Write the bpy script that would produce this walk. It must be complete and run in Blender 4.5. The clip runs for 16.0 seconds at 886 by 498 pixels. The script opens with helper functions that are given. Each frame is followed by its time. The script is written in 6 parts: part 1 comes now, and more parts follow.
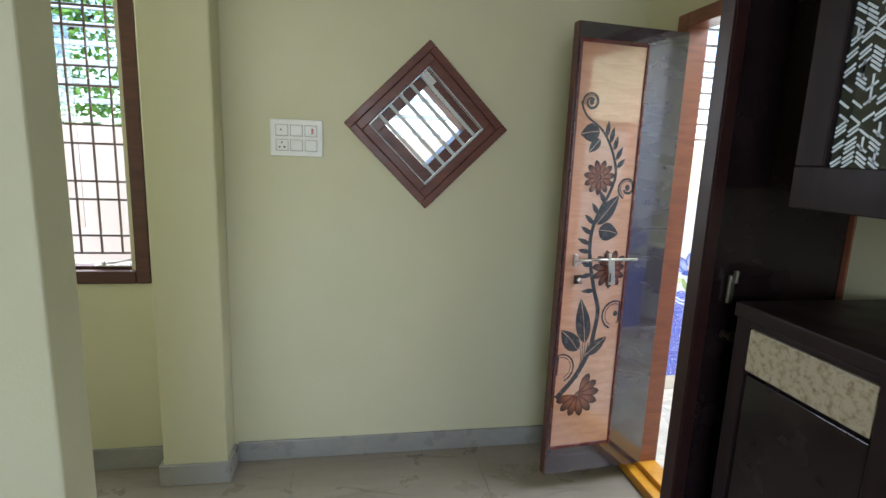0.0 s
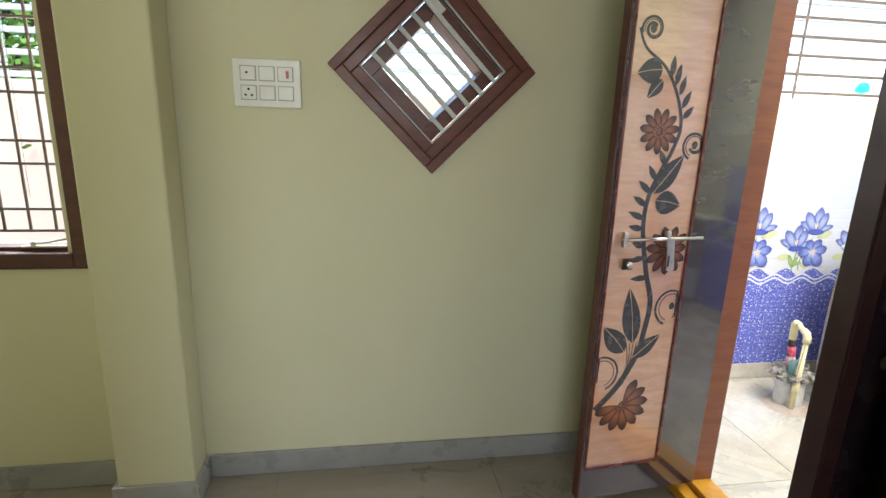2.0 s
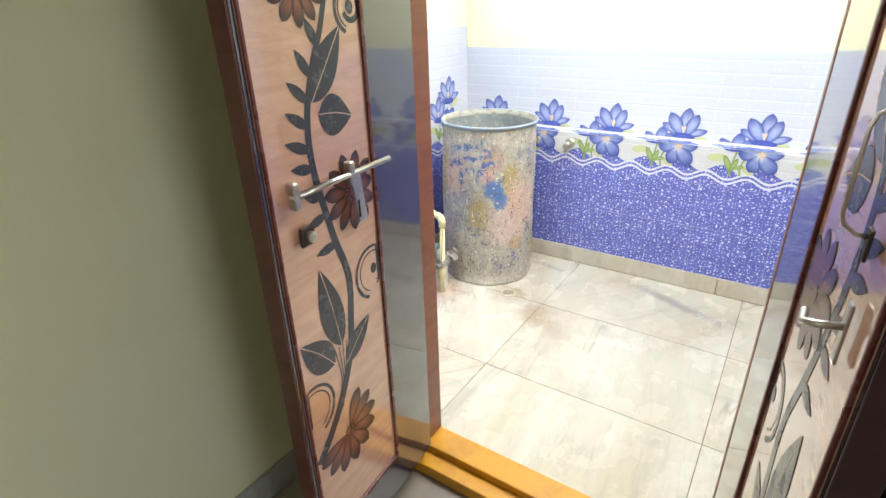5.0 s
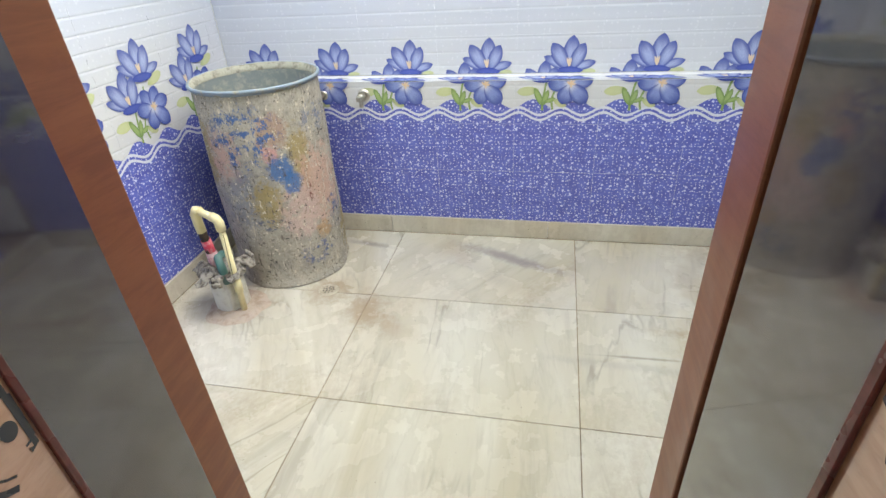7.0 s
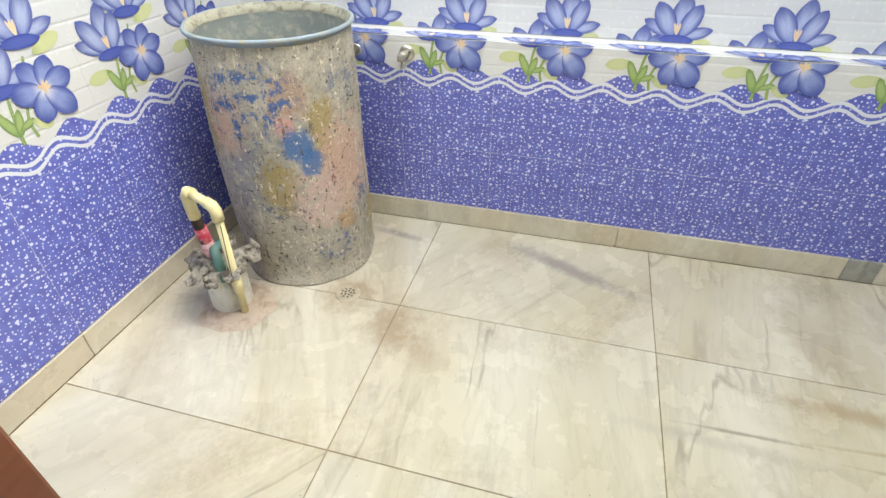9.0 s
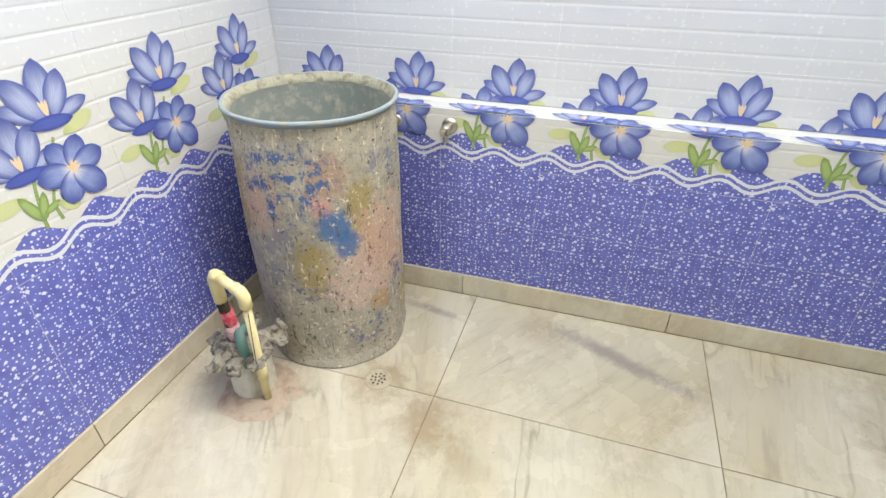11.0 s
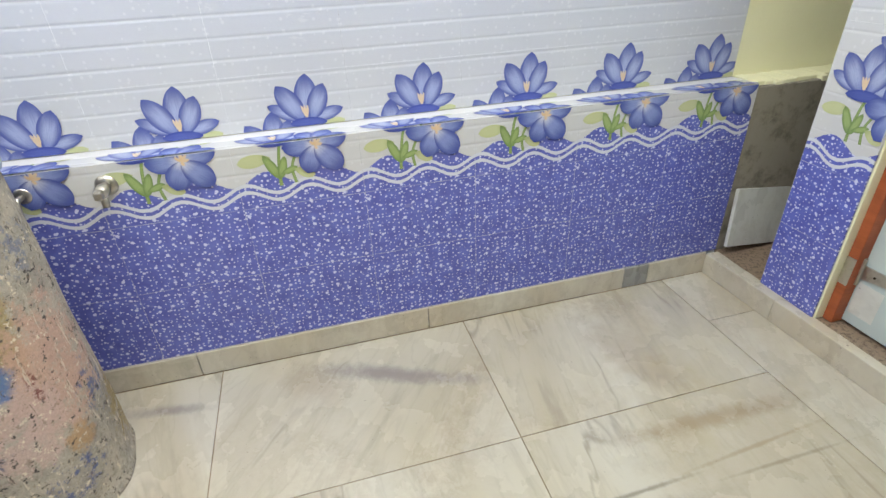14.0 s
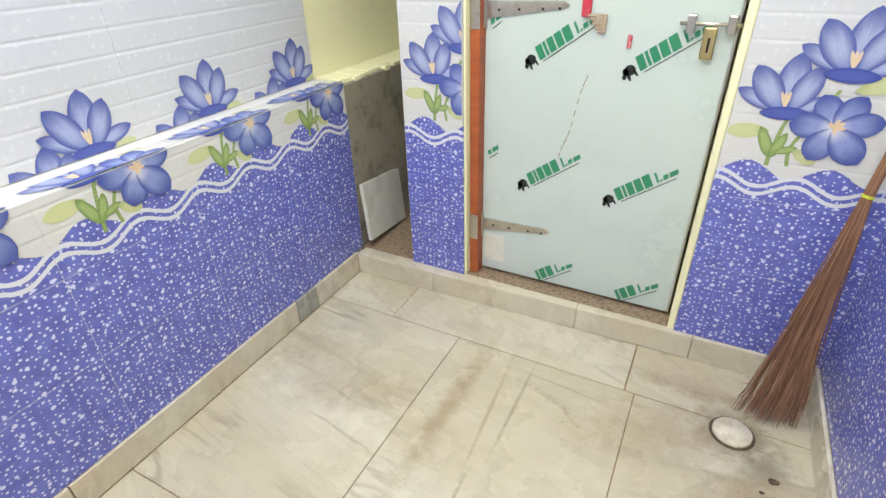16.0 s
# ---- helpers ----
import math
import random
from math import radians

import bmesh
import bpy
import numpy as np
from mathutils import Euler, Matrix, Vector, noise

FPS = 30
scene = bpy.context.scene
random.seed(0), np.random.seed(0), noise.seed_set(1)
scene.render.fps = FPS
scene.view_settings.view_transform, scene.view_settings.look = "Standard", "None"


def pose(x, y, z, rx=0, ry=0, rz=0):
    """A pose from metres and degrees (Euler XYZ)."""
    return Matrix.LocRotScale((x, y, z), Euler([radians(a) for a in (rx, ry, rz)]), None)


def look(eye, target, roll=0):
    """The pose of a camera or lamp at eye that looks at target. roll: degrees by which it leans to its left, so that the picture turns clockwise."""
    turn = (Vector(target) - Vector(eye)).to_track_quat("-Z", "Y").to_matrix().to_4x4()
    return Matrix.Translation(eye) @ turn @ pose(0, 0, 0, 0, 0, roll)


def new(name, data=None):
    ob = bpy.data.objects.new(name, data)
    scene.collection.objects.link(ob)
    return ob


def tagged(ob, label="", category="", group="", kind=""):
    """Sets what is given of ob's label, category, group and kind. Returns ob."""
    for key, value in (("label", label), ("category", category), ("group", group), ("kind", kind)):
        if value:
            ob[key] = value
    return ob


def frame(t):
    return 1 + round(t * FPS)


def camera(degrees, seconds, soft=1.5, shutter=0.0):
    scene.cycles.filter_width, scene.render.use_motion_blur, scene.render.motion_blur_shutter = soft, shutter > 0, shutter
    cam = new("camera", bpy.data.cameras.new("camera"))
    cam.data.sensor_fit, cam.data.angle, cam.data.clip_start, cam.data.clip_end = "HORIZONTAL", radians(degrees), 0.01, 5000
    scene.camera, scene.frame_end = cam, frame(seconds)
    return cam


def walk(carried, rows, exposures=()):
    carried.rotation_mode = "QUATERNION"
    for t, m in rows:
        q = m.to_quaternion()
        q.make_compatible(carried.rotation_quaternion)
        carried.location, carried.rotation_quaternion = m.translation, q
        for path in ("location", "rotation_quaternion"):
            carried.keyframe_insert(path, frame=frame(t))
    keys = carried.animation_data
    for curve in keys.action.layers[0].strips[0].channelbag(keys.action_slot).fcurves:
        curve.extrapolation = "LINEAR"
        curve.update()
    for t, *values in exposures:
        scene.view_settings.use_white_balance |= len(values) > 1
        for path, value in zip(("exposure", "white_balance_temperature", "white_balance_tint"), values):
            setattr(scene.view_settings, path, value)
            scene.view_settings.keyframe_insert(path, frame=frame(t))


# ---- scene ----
cam = camera(81.12, 16.0)
PATH = [  # seconds, eye, point looked at, roll
    (0, (-0.119, 0.048, 1.713), (0.23, 1.983, 1.35), 2.2),
    (0.5, (-0.116, 0.155, 1.693), (0.233, 2.091, 1.333), 2.0),
    (1, (-0.089, 0.301, 1.693), (0.231, 2.239, 1.319), 1.8),
    (1.5, (-0.046, 0.413, 1.668), (0.213, 2.35, 1.246), 1.8),
    (2, (-0.035, 0.545, 1.652), (0.275, 2.46, 1.165), 1.9),
    (2.5, (-0.079, 0.71, 1.637), (0.418, 2.569, 1.091), 1.3),
    (3, (-0.063, 0.835, 1.6), (0.64, 2.605, 0.989), 1.1),
    (3.5, (0.014, 1.005, 1.58), (0.93, 2.654, 0.914), 0.7),
    (4, (0.11, 1.127, 1.56), (1.225, 2.622, 0.837), -0.1),
    (4.5, (0.204, 1.268, 1.579), (1.537, 2.53, 0.784), -1.1),
    (5, (0.256, 1.418, 1.58), (1.752, 2.447, 0.743), -1.6),
    (5.2, (0.294, 1.437, 1.593), (1.832, 2.383, 0.732), -2.2),
    (7.3, (0.886, 1.67, 1.456), (2.564, 1.974, 0.41), -2.9),
    (7.5, (0.932, 1.723, 1.446), (2.609, 1.972, 0.384), -2.2),
    (8, (1.038, 1.783, 1.428), (2.686, 1.991, 0.314), -1.0),
    (8.5, (1.173, 1.827, 1.419), (2.788, 2.109, 0.273), -0.2),
    (9, (1.299, 1.849, 1.405), (2.855, 2.281, 0.225), -0.4),
    (9.2, (1.328, 1.858, 1.402), (2.863, 2.342, 0.216), -0.5),
    (11.5, (1.497, 2.018, 1.493), (3.168, 2.5, 0.505), 0.7),
    (12, (1.489, 2.014, 1.499), (3.233, 2.423, 0.608), 0.4),
    (12.5, (1.499, 1.992, 1.52), (3.268, 2.277, 0.632), -0.2),
    (13, (1.503, 1.982, 1.483), (3.279, 2.08, 0.568), -0.5),
    (13.5, (1.553, 1.959, 1.488), (3.286, 1.801, 0.503), -1.2),
    (14, (1.695, 1.955, 1.397), (3.363, 1.531, 0.378), -2.6),
    (14.5, (1.871, 1.944, 1.366), (3.394, 1.242, 0.276), -3.7),
    (15, (1.951, 1.922, 1.36), (3.273, 0.941, 0.225), -2.7),
    (15.5, (2.001, 1.893, 1.362), (3.069, 0.618, 0.253), -1.5),
    (16, (2.046, 1.89, 1.36), (2.855, 0.384, 0.322), -1.7),
]
# ---- path end ----
EXPOSURES = [(0, 1.97, 5650, 11), (1.5, 2.02, 6000, 12), (3.0, 1.76, 6250, 12), (4.3, 2.05, 6250, 12), (5.2, 1.98, 6200, 10), (7.3, 1.47, 6250, 9), (9.2, 1.62, 6600, 8), (11.4, 1.5, 6700, 9), (12.0, 1.08, 6450, 10), (12.5, 0.96, 6420, 10), (13.0, 0.98, 6400, 10), (14.5, 1.6, 6450, 10), (16.0, 1.74, 6700, 10)]
walk(cam, [(t, look(eye, target, roll)) for t, eye, target, roll in PATH], EXPOSURES)

# ---- light ----
world = bpy.data.worlds.new("sky")
scene.world = world
world.use_nodes = True
sky = world.node_tree.nodes.new("ShaderNodeTexSky")
sky.sky_type = "NISHITA"
sky.sun_disc = False
sky.sun_elevation, sky.sun_rotation = radians(55), radians(200)
world.node_tree.links.new(sky.outputs[0], world.node_tree.nodes["Background"].inputs[0])
world.node_tree.nodes["Background"].inputs[1].default_value = 0.15


def lamp(name, kind, m, power, color, size=None, size_y=None):
    d = bpy.data.lights.new(name, kind)
    d.energy, d.color = power, color
    if kind == "AREA":
        d.shape, d.size, d.size_y = "RECTANGLE", size, size_y
    ob = new(name, d)
    ob.matrix_world = m
    return ob


sun = lamp("sun", "SUN", look((0, 0, 10), (-1.2, 5.5, 0)), 0.7, (1.0, 0.96, 0.9))
sun.data.angle = radians(25)
# lights the yard from an unseen skylight, assumed from the bright ledge
lamp("skylight_daylight", "AREA", pose(2.45, 1.75, 2.86), 20.5, (1.0, 0.985, 0.95), 1.2, 2.0)
lamp("utility_window_daylight", "AREA", look((2.4, 3.62, 2.3), (2.4, 2.0, 1.2)), 5.5, (1.0, 0.985, 0.95), 1.5, 0.9)
lamp("hall_window_daylight", "AREA", look((-1.65, 2.72, 1.85), (-1.4, 0.0, 1.2)), 8, (1.0, 0.99, 0.96), 1.0, 1.3)
# fill light for the hall, set in a made-up window behind the viewer
lamp("rear_fill_light", "AREA", look((-0.6, -2.62, 1.8), (-0.5, 2.6, 1.5)), 11.5, (0.99, 1.0, 1.0), 1.7, 1.3)


# ---- materials ----
def material(name, rough=0.5, metal=0.0, color=(0.5, 0.5, 0.5)):
    m = bpy.data.materials.new(name)
    m.use_nodes = True
    b = m.node_tree.nodes["Principled BSDF"]
    b.inputs["Base Color"].default_value = (*color, 1)
    b.inputs["Roughness"].default_value = rough
    b.inputs["Metallic"].default_value = metal
    return m, m.node_tree, b


class Nodes:
    """Short hand for building node graphs."""

    def __init__(self, tree):
        self.t = tree

    def add(self, kind, **props):
        n = self.t.nodes.new(kind)
        for k, v in props.items():
            if k == "operation":
                n.operation = v
            elif k == "blend_type":
                n.blend_type = v
            elif k == "data_type":
                n.data_type = v
            elif k == "feature":
                n.feature = v
        return n

    def put(self, socket, value):
        if isinstance(value, bpy.types.NodeSocket):
            self.t.links.new(value, socket)
        else:
            socket.default_value = value

    def math(self, op, a, b=0.0, c=0.0):
        n = self.add("ShaderNodeMath", operation=op)
        for i, v in enumerate((a, b, c)):
            self.put(n.inputs[i], v)
        return n.outputs[0]

    def mix(self, f, a, b, blend="MIX"):
        n = self.add("ShaderNodeMix", data_type="RGBA", blend_type=blend)
        self.put(n.inputs[0], f)
        self.put(n.inputs[6], a if isinstance(a, bpy.types.NodeSocket) else (*a, 1))
        self.put(n.inputs[7], b if isinstance(b, bpy.types.NodeSocket) else (*b, 1))
        return n.outputs[2]

    def coords(self, scale=(1, 1, 1), rot=(0, 0, 0), out="Object"):
        c = self.add("ShaderNodeTexCoord")
        g = self.add("ShaderNodeMapping")
        self.put(g.inputs["Scale"], scale)
        self.put(g.inputs["Rotation"], rot)
        self.t.links.new(c.outputs[out], g.inputs[0])
        return g.outputs[0]

    def place(self, scale=(1, 1, 1), rot=(0, 0, 0)):
        c = self.add("ShaderNodeNewGeometry")
        g = self.add("ShaderNodeMapping")
        self.put(g.inputs["Scale"], scale)
        self.put(g.inputs["Rotation"], rot)
        self.t.links.new(c.outputs["Position"], g.inputs[0])
        return g.outputs[0]

    def noise(self, vec, scale, detail=4.0, rough=0.55, distort=0.0):
        n = self.add("ShaderNodeTexNoise")
        self.put(n.inputs["Vector"], vec)
        n.inputs["Scale"].default_value, n.inputs["Detail"].default_value = scale, detail
        n.inputs["Roughness"].default_value, n.inputs["Distortion"].default_value = rough, distort
        return n.outputs[0]

    def step(self, v, lo, hi, a=0.0, b=1.0):
        n = self.add("ShaderNodeMapRange")
        n.interpolation_type = "SMOOTHSTEP"
        self.put(n.inputs[0], v)
        for i, x in enumerate((lo, hi, a, b)):
            self.put(n.inputs[i + 1], x)
        return n.outputs[0]

    def bump(self, bsdf, height, strength=0.2, dist=0.01):
        n = self.add("ShaderNodeBump")
        n.inputs["Strength"].default_value, n.inputs["Distance"].default_value = strength, dist
        self.put(n.inputs["Height"], height)
        self.t.links.new(n.outputs[0], bsdf.inputs["Normal"])


def srgb(r, g, b):
    return tuple((c / 255 / 12.92) if c / 255 <= 0.04045 else ((c / 255 + 0.055) / 1.055) ** 2.4 for c in (r, g, b))


def painted_wall(name, color, stain, rough=0.55):
    m, t, b = material(name, rough)
    n = Nodes(t)
    p = n.place()
    big = n.step(n.noise(p, 1.3, 5, 0.6), 0.35, 0.7)
    fine = n.noise(p, 55, 3)
    c = n.mix(n.math("MULTIPLY", big, 0.5), color, stain)
    c = n.mix(n.math("MULTIPLY", fine, 0.10), c, tuple(v * 0.82 for v in color))
    n.put(b.inputs["Base Color"], c)
    n.put(b.inputs["Roughness"], n.step(n.noise(p, 3, 3), 0.3, 0.7, rough - 0.08, rough + 0.1))
    n.bump(b, n.math("ADD", n.noise(p, 9, 3), n.math("MULTIPLY", n.noise(p, 140, 2), 0.25)), 0.16, 0.012)
    return m


def marble(name, base, warm, vein, rough=0.22, dirt=(0.30, 0.225, 0.15), dirty=0.5, per_piece=True, stains=()):
    m, t, b = material(name, rough)
    n = Nodes(t)
    p = n.place()
    if per_piece:
        rnd = n.add("ShaderNodeObjectInfo").outputs["Random"]
        off = n.add("ShaderNodeCombineXYZ")
        n.put(off.inputs[0], n.math("MULTIPLY", rnd, 37.0))
        n.put(off.inputs[1], n.math("MULTIPLY", rnd, 61.0))
        turn = n.add("ShaderNodeVectorRotate")
        n.put(turn.inputs["Vector"], p)
        turn.inputs["Axis"].default_value = (0, 0, 1)
        n.put(turn.inputs["Angle"], n.math("MULTIPLY", n.math("SUBTRACT", rnd, 0.5), 1.3))
        va = n.add("ShaderNodeVectorMath", operation="ADD")
        t.links.new(turn.outputs[0], va.inputs[0])
        t.links.new(off.outputs[0], va.inputs[1])
        q = va.outputs[0]
    else:
        q = p
    stretch = n.add("ShaderNodeMapping")
    stretch.inputs["Scale"].default_value = (0.5, 2.3, 1)
    stretch.inputs["Rotation"].default_value = (0, 0, 0.55)
    t.links.new(q, stretch.inputs[0])
    s = stretch.outputs[0]
    cloud = n.step(n.noise(s, 1.3, 4, 0.5, 0.3), 0.25, 0.78)
    c = n.mix(cloud, base, warm)
    v1 = n.math("ABSOLUTE", n.math("SUBTRACT", n.noise(s, 1.5, 4, 0.5, 0.3), 0.5))
    c = n.mix(n.math("MULTIPLY", n.step(v1, 0.0, 0.018, 1, 0), n.step(n.noise(q, 2.2, 2), 0.48, 0.68, 0, 0.6)), c, vein)
    v2 = n.math("ABSOLUTE", n.math("SUBTRACT", n.noise(s, 4.5, 4, 0.55, 0.2), 0.52))
    c = n.mix(n.math("MULTIPLY", n.step(v2, 0.0, 0.04, 1, 0), 0.12), c, vein)
    lanes = n.add("ShaderNodeMapping")
    lanes.inputs["Scale"].default_value = (0.5, 4.2, 1)
    lanes.inputs["Rotation"].default_value = (0, 0, 0.75)
    t.links.new(q, lanes.inputs[0])
    lane = n.noise(lanes.outputs[0], 1.6, 6, 0.62, 0.35)
    c = n.mix(n.math("MULTIPLY", n.step(lane, 0.54, 0.72), 0.42), c, vein)
    c = n.mix(n.math("MULTIPLY", n.step(lane, 0.46, 0.30), 0.45), c, tuple(min(1.0, v * 1.16) for v in base))
    grime = n.math("MULTIPLY", n.step(n.noise(p, 1.7, 8, 0.7, 0.6), 0.44, 0.80), n.step(n.noise(p, 23, 4, 0.7), 0.35, 0.6))
    c = n.mix(n.math("MULTIPLY", grime, dirty), c, dirt)
    for (sx, sy), turn, long, wide, color, amount in stains:
        mp = n.add("ShaderNodeMapping")
        mp.vector_type = "TEXTURE"
        mp.inputs["Location"].default_value = (sx, sy, 0)
        mp.inputs["Rotation"].default_value = (0, 0, radians(turn))
        mp.inputs["Scale"].default_value = (long, wide, 1)
        t.links.new(p, mp.inputs[0])
        ln = n.add("ShaderNodeVectorMath", operation="LENGTH")
        t.links.new(mp.outputs[0], ln.inputs[0])
        ragged = n.math("ADD", ln.outputs["Value"], n.math("MULTIPLY", n.math("SUBTRACT", n.noise(p, 13, 8, 0.75), 0.5), 1.9))
        c = n.mix(n.math("MULTIPLY", n.step(ragged, 0.1, 1.2, 1, 0), amount), c, color)
    specks = n.step(n.noise(p, 85, 2), 0.735, 0.76)
    c = n.mix(n.math("MULTIPLY", specks, 0.6), c, (0.08, 0.06, 0.05))
    n.put(b.inputs["Base Color"], c)
    n.put(b.inputs["Roughness"], n.math("ADD", n.step(n.noise(p, 5, 5), 0.35, 0.7, rough - 0.06, rough + 0.18), n.math("MULTIPLY", grime, 0.25)))
    n.bump(b, n.noise(p, 30, 4), 0.05, 0.004)
    return m


TILE = 0.4075  # width of one printed wall tile and of the pattern's repeat


def glazed_tile():
    """Printed wall tile: a speckled blue field with a scalloped, waved border below, pale ribbed field above. UV is in metres."""
    m, t, b = material("printed_glazed_tile", 0.16)
    n = Nodes(t)
    uvn = n.add("ShaderNodeUVMap")
    sep = n.add("ShaderNodeSeparateXYZ")
    t.links.new(uvn.outputs[0], sep.inputs[0])
    u, w = sep.outputs[0], sep.outputs[1]
    k = 2 * math.pi / (TILE / 2)

    def wave(shift, amp):
        return n.math("MULTIPLY", n.math("COSINE", n.math("MULTIPLY", n.math("ADD", u, -shift), k)), amp)

    line = n.math("SUBTRACT", n.math("SUBTRACT", w, 0.704), wave(-0.042, 0.019))
    mound = n.math("SUBTRACT", n.math("SUBTRACT", w, 0.753), wave(0.028, 0.022))
    rnd = n.add("ShaderNodeObjectInfo").outputs["Random"]
    vec = n.add("ShaderNodeCombineXYZ")
    n.put(vec.inputs[0], u)
    n.put(vec.inputs[1], w)
    n.put(vec.inputs[2], n.math("MULTIPLY", rnd, 9.0))

    def dots(scale, flat, lo, hi, loose, power=1.0):
        """Drops in loose rows, a little wider than tall."""
        mp = n.add("ShaderNodeMapping")
        mp.inputs["Scale"].default_value = (1, flat, 1)
        t.links.new(vec.outputs[0], mp.inputs[0])
        v = n.add("ShaderNodeTexVoronoi")
        v.voronoi_dimensions = "2D"
        t.links.new(mp.outputs[0], v.inputs["Vector"])
        v.inputs["Scale"].default_value = scale
        v.inputs["Randomness"].default_value = loose
        sepc = n.add("ShaderNodeSeparateColor")
        t.links.new(v.outputs["Color"], sepc.inputs[0])
        size = n.step(n.math("POWER", sepc.outputs[0], power), 0.0, 1.0, lo, hi)
        ragged = n.math("ADD", v.outputs["Distance"], n.math("MULTIPLY", n.math("SUBTRACT", n.noise(vec.outputs[0], 110, 1), 0.5), 0.16))
        return n.step(n.math("SUBTRACT", ragged, size), -0.03, 0.03, 1, 0)

    spots = n.math("MAXIMUM", dots(24, 1.15, 0.07, 0.155, 0.65), dots(54, 1.1, 0.09, 0.2, 0.7))
    cloud = n.step(n.noise(vec.outputs[0], 26, 3), 0.3, 0.7)
    blue = n.mix(cloud, srgb(93, 100, 180), srgb(107, 116, 198))
    blue = n.mix(n.math("MULTIPLY", spots, 0.9), blue, srgb(218, 222, 244))
    # two white ribbons along the wave, edged with broken blue
    ribbon = n.math("ABSOLUTE", n.math("SUBTRACT", n.math("ABSOLUTE", line), 0.0125))
    rib = n.step(n.math("SUBTRACT", ribbon, n.math("MULTIPLY", n.math("SUBTRACT", n.noise(vec.outputs[0], 70, 2), 0.5), 0.004)), 0.0055, 0.0072, 1, 0)
    blue = n.mix(rib, blue, srgb(214, 218, 228))
    # pale ribbed part
    rib_pos = n.math("FRACT", n.math("DIVIDE", n.math("ADD", w, 0.012), 0.0655))
    groove = n.step(n.math("ABSOLUTE", n.math("SUBTRACT", rib_pos, 0.5)), 0.44, 0.5)
    pale = n.mix(n.step(w, 0.85, 1.45), srgb(208, 209, 211), srgb(192, 197, 212))
    pale = n.mix(n.math("MULTIPLY", dots(40, 1.0, -0.12, 0.2, 0.85), 0.25), pale, srgb(232, 234, 240))
    pale = n.mix(n.math("MULTIPLY", groove, 0.25), pale, srgb(235, 236, 240))
    edge = n.math("MAXIMUM", n.step(n.math("ADD", mound, n.math("MULTIPLY", n.math("SUBTRACT", n.noise(vec.outputs[0], 120, 2), 0.5), 0.008)), -0.001, 0.001, 1, 0), n.step(line, 0.017, 0.019, 1, 0))
    c = n.mix(edge, pale, blue)
    # white cement left along the joints
    edge_u = n.math("MINIMUM", n.math("ABSOLUTE", n.math("SUBTRACT", u, 0.14)), n.math("ABSOLUTE", n.math("SUBTRACT", u, 0.14 + TILE)))
    edge_w = n.math("MINIMUM", n.math("ABSOLUTE", n.math("SUBTRACT", w, 0.395)), n.math("ABSOLUTE", n.math("SUBTRACT", w, 0.652)))
    cement = n.step(n.math("MINIMUM", edge_u, edge_w), 0.0008, 0.0016, 1, 0)
    c = n.mix(n.math("MULTIPLY", cement, n.step(n.noise(vec.outputs[0], 22, 4), 0.35, 0.65, 0.05, 0.75)), c, srgb(206, 208, 216))
    smear = n.step(n.noise(n.place((1, 1, 2.5)), 7, 6, 0.7), 0.60, 0.74)
    c = n.mix(n.math("MULTIPLY", smear, 0.10), c, (0.75, 0.72, 0.62))
    n.put(b.inputs["Base Color"], c)
    n.put(b.inputs["Roughness"], n.math("ADD", 0.14, n.math("MULTIPLY", smear, 0.3)))
    relief = n.math("MULTIPLY", n.step(n.math("ABSOLUTE", n.math("SUBTRACT", rib_pos, 0.5)), 0.38, 0.5, 1, 0), n.math("SUBTRACT", 1.0, edge))
    n.bump(b, n.math("ADD", relief, n.math("MULTIPLY", n.noise(n.place(), 45, 2), 0.12)), 0.35, 0.003)
    return m


def petal(name, edge, mid, heart, rough=0.18, dark_edge=0.9, side_from=0.35, tip_from=0.72):
    """Printed petal: u runs across (0..1), v from base to tip."""
    m, t, b = material(name, rough)
    n = Nodes(t)
    uvn = n.add("ShaderNodeUVMap")
    sep = n.add("ShaderNodeSeparateXYZ")
    t.links.new(uvn.outputs[0], sep.inputs[0])
    side = n.math("ABSOLUTE", n.math("SUBTRACT", n.math("MULTIPLY", sep.outputs[0], 2.0), 1.0))
    rim = n.math("MAXIMUM", n.step(side, side_from, 1.0), n.step(sep.outputs[1], tip_from, 1.0))
    c = n.mix(n.step(sep.outputs[1], 0.0, 0.4, 1, 0), mid, heart)
    c = n.mix(n.math("MULTIPLY", rim, dark_edge), c, edge)
    stripes = n.noise(n.coords((60, 2, 1), out="UV"), 1.0, 3)
    c = n.mix(n.math("MULTIPLY", n.step(stripes, 0.45, 0.65), 0.35), c, edge)
    n.put(b.inputs["Base Color"], c)
    return m


def varnish(name, a, c2, rough=0.28, scale=(2, 2, 14), coat=0.0):
    m, t, b = material(name, rough)
    n = Nodes(t)
    p = n.coords(scale)
    g = n.noise(p, 2.2, 6, 0.62, 0.9)
    c = n.mix(n.step(g, 0.32, 0.68), a, c2)
    fine = n.noise(n.coords(tuple(s * 6 for s in scale)), 4.0, 2)
    c = n.mix(n.math("MULTIPLY", n.step(fine, 0.5, 0.75), 0.25), c, tuple(v * 0.6 for v in a))
    n.put(b.inputs["Base Color"], c)
    n.put(b.inputs["Roughness"], n.step(n.noise(n.place(), 9, 4), 0.3, 0.7, rough - 0.05, rough + 0.1))
    n.bump(b, fine, 0.04, 0.002)
    b.inputs["Coat Weight"].default_value = coat
    b.inputs["Coat Roughness"].default_value = 0.05
    b.inputs["Coat IOR"].default_value = 1.8
    return m


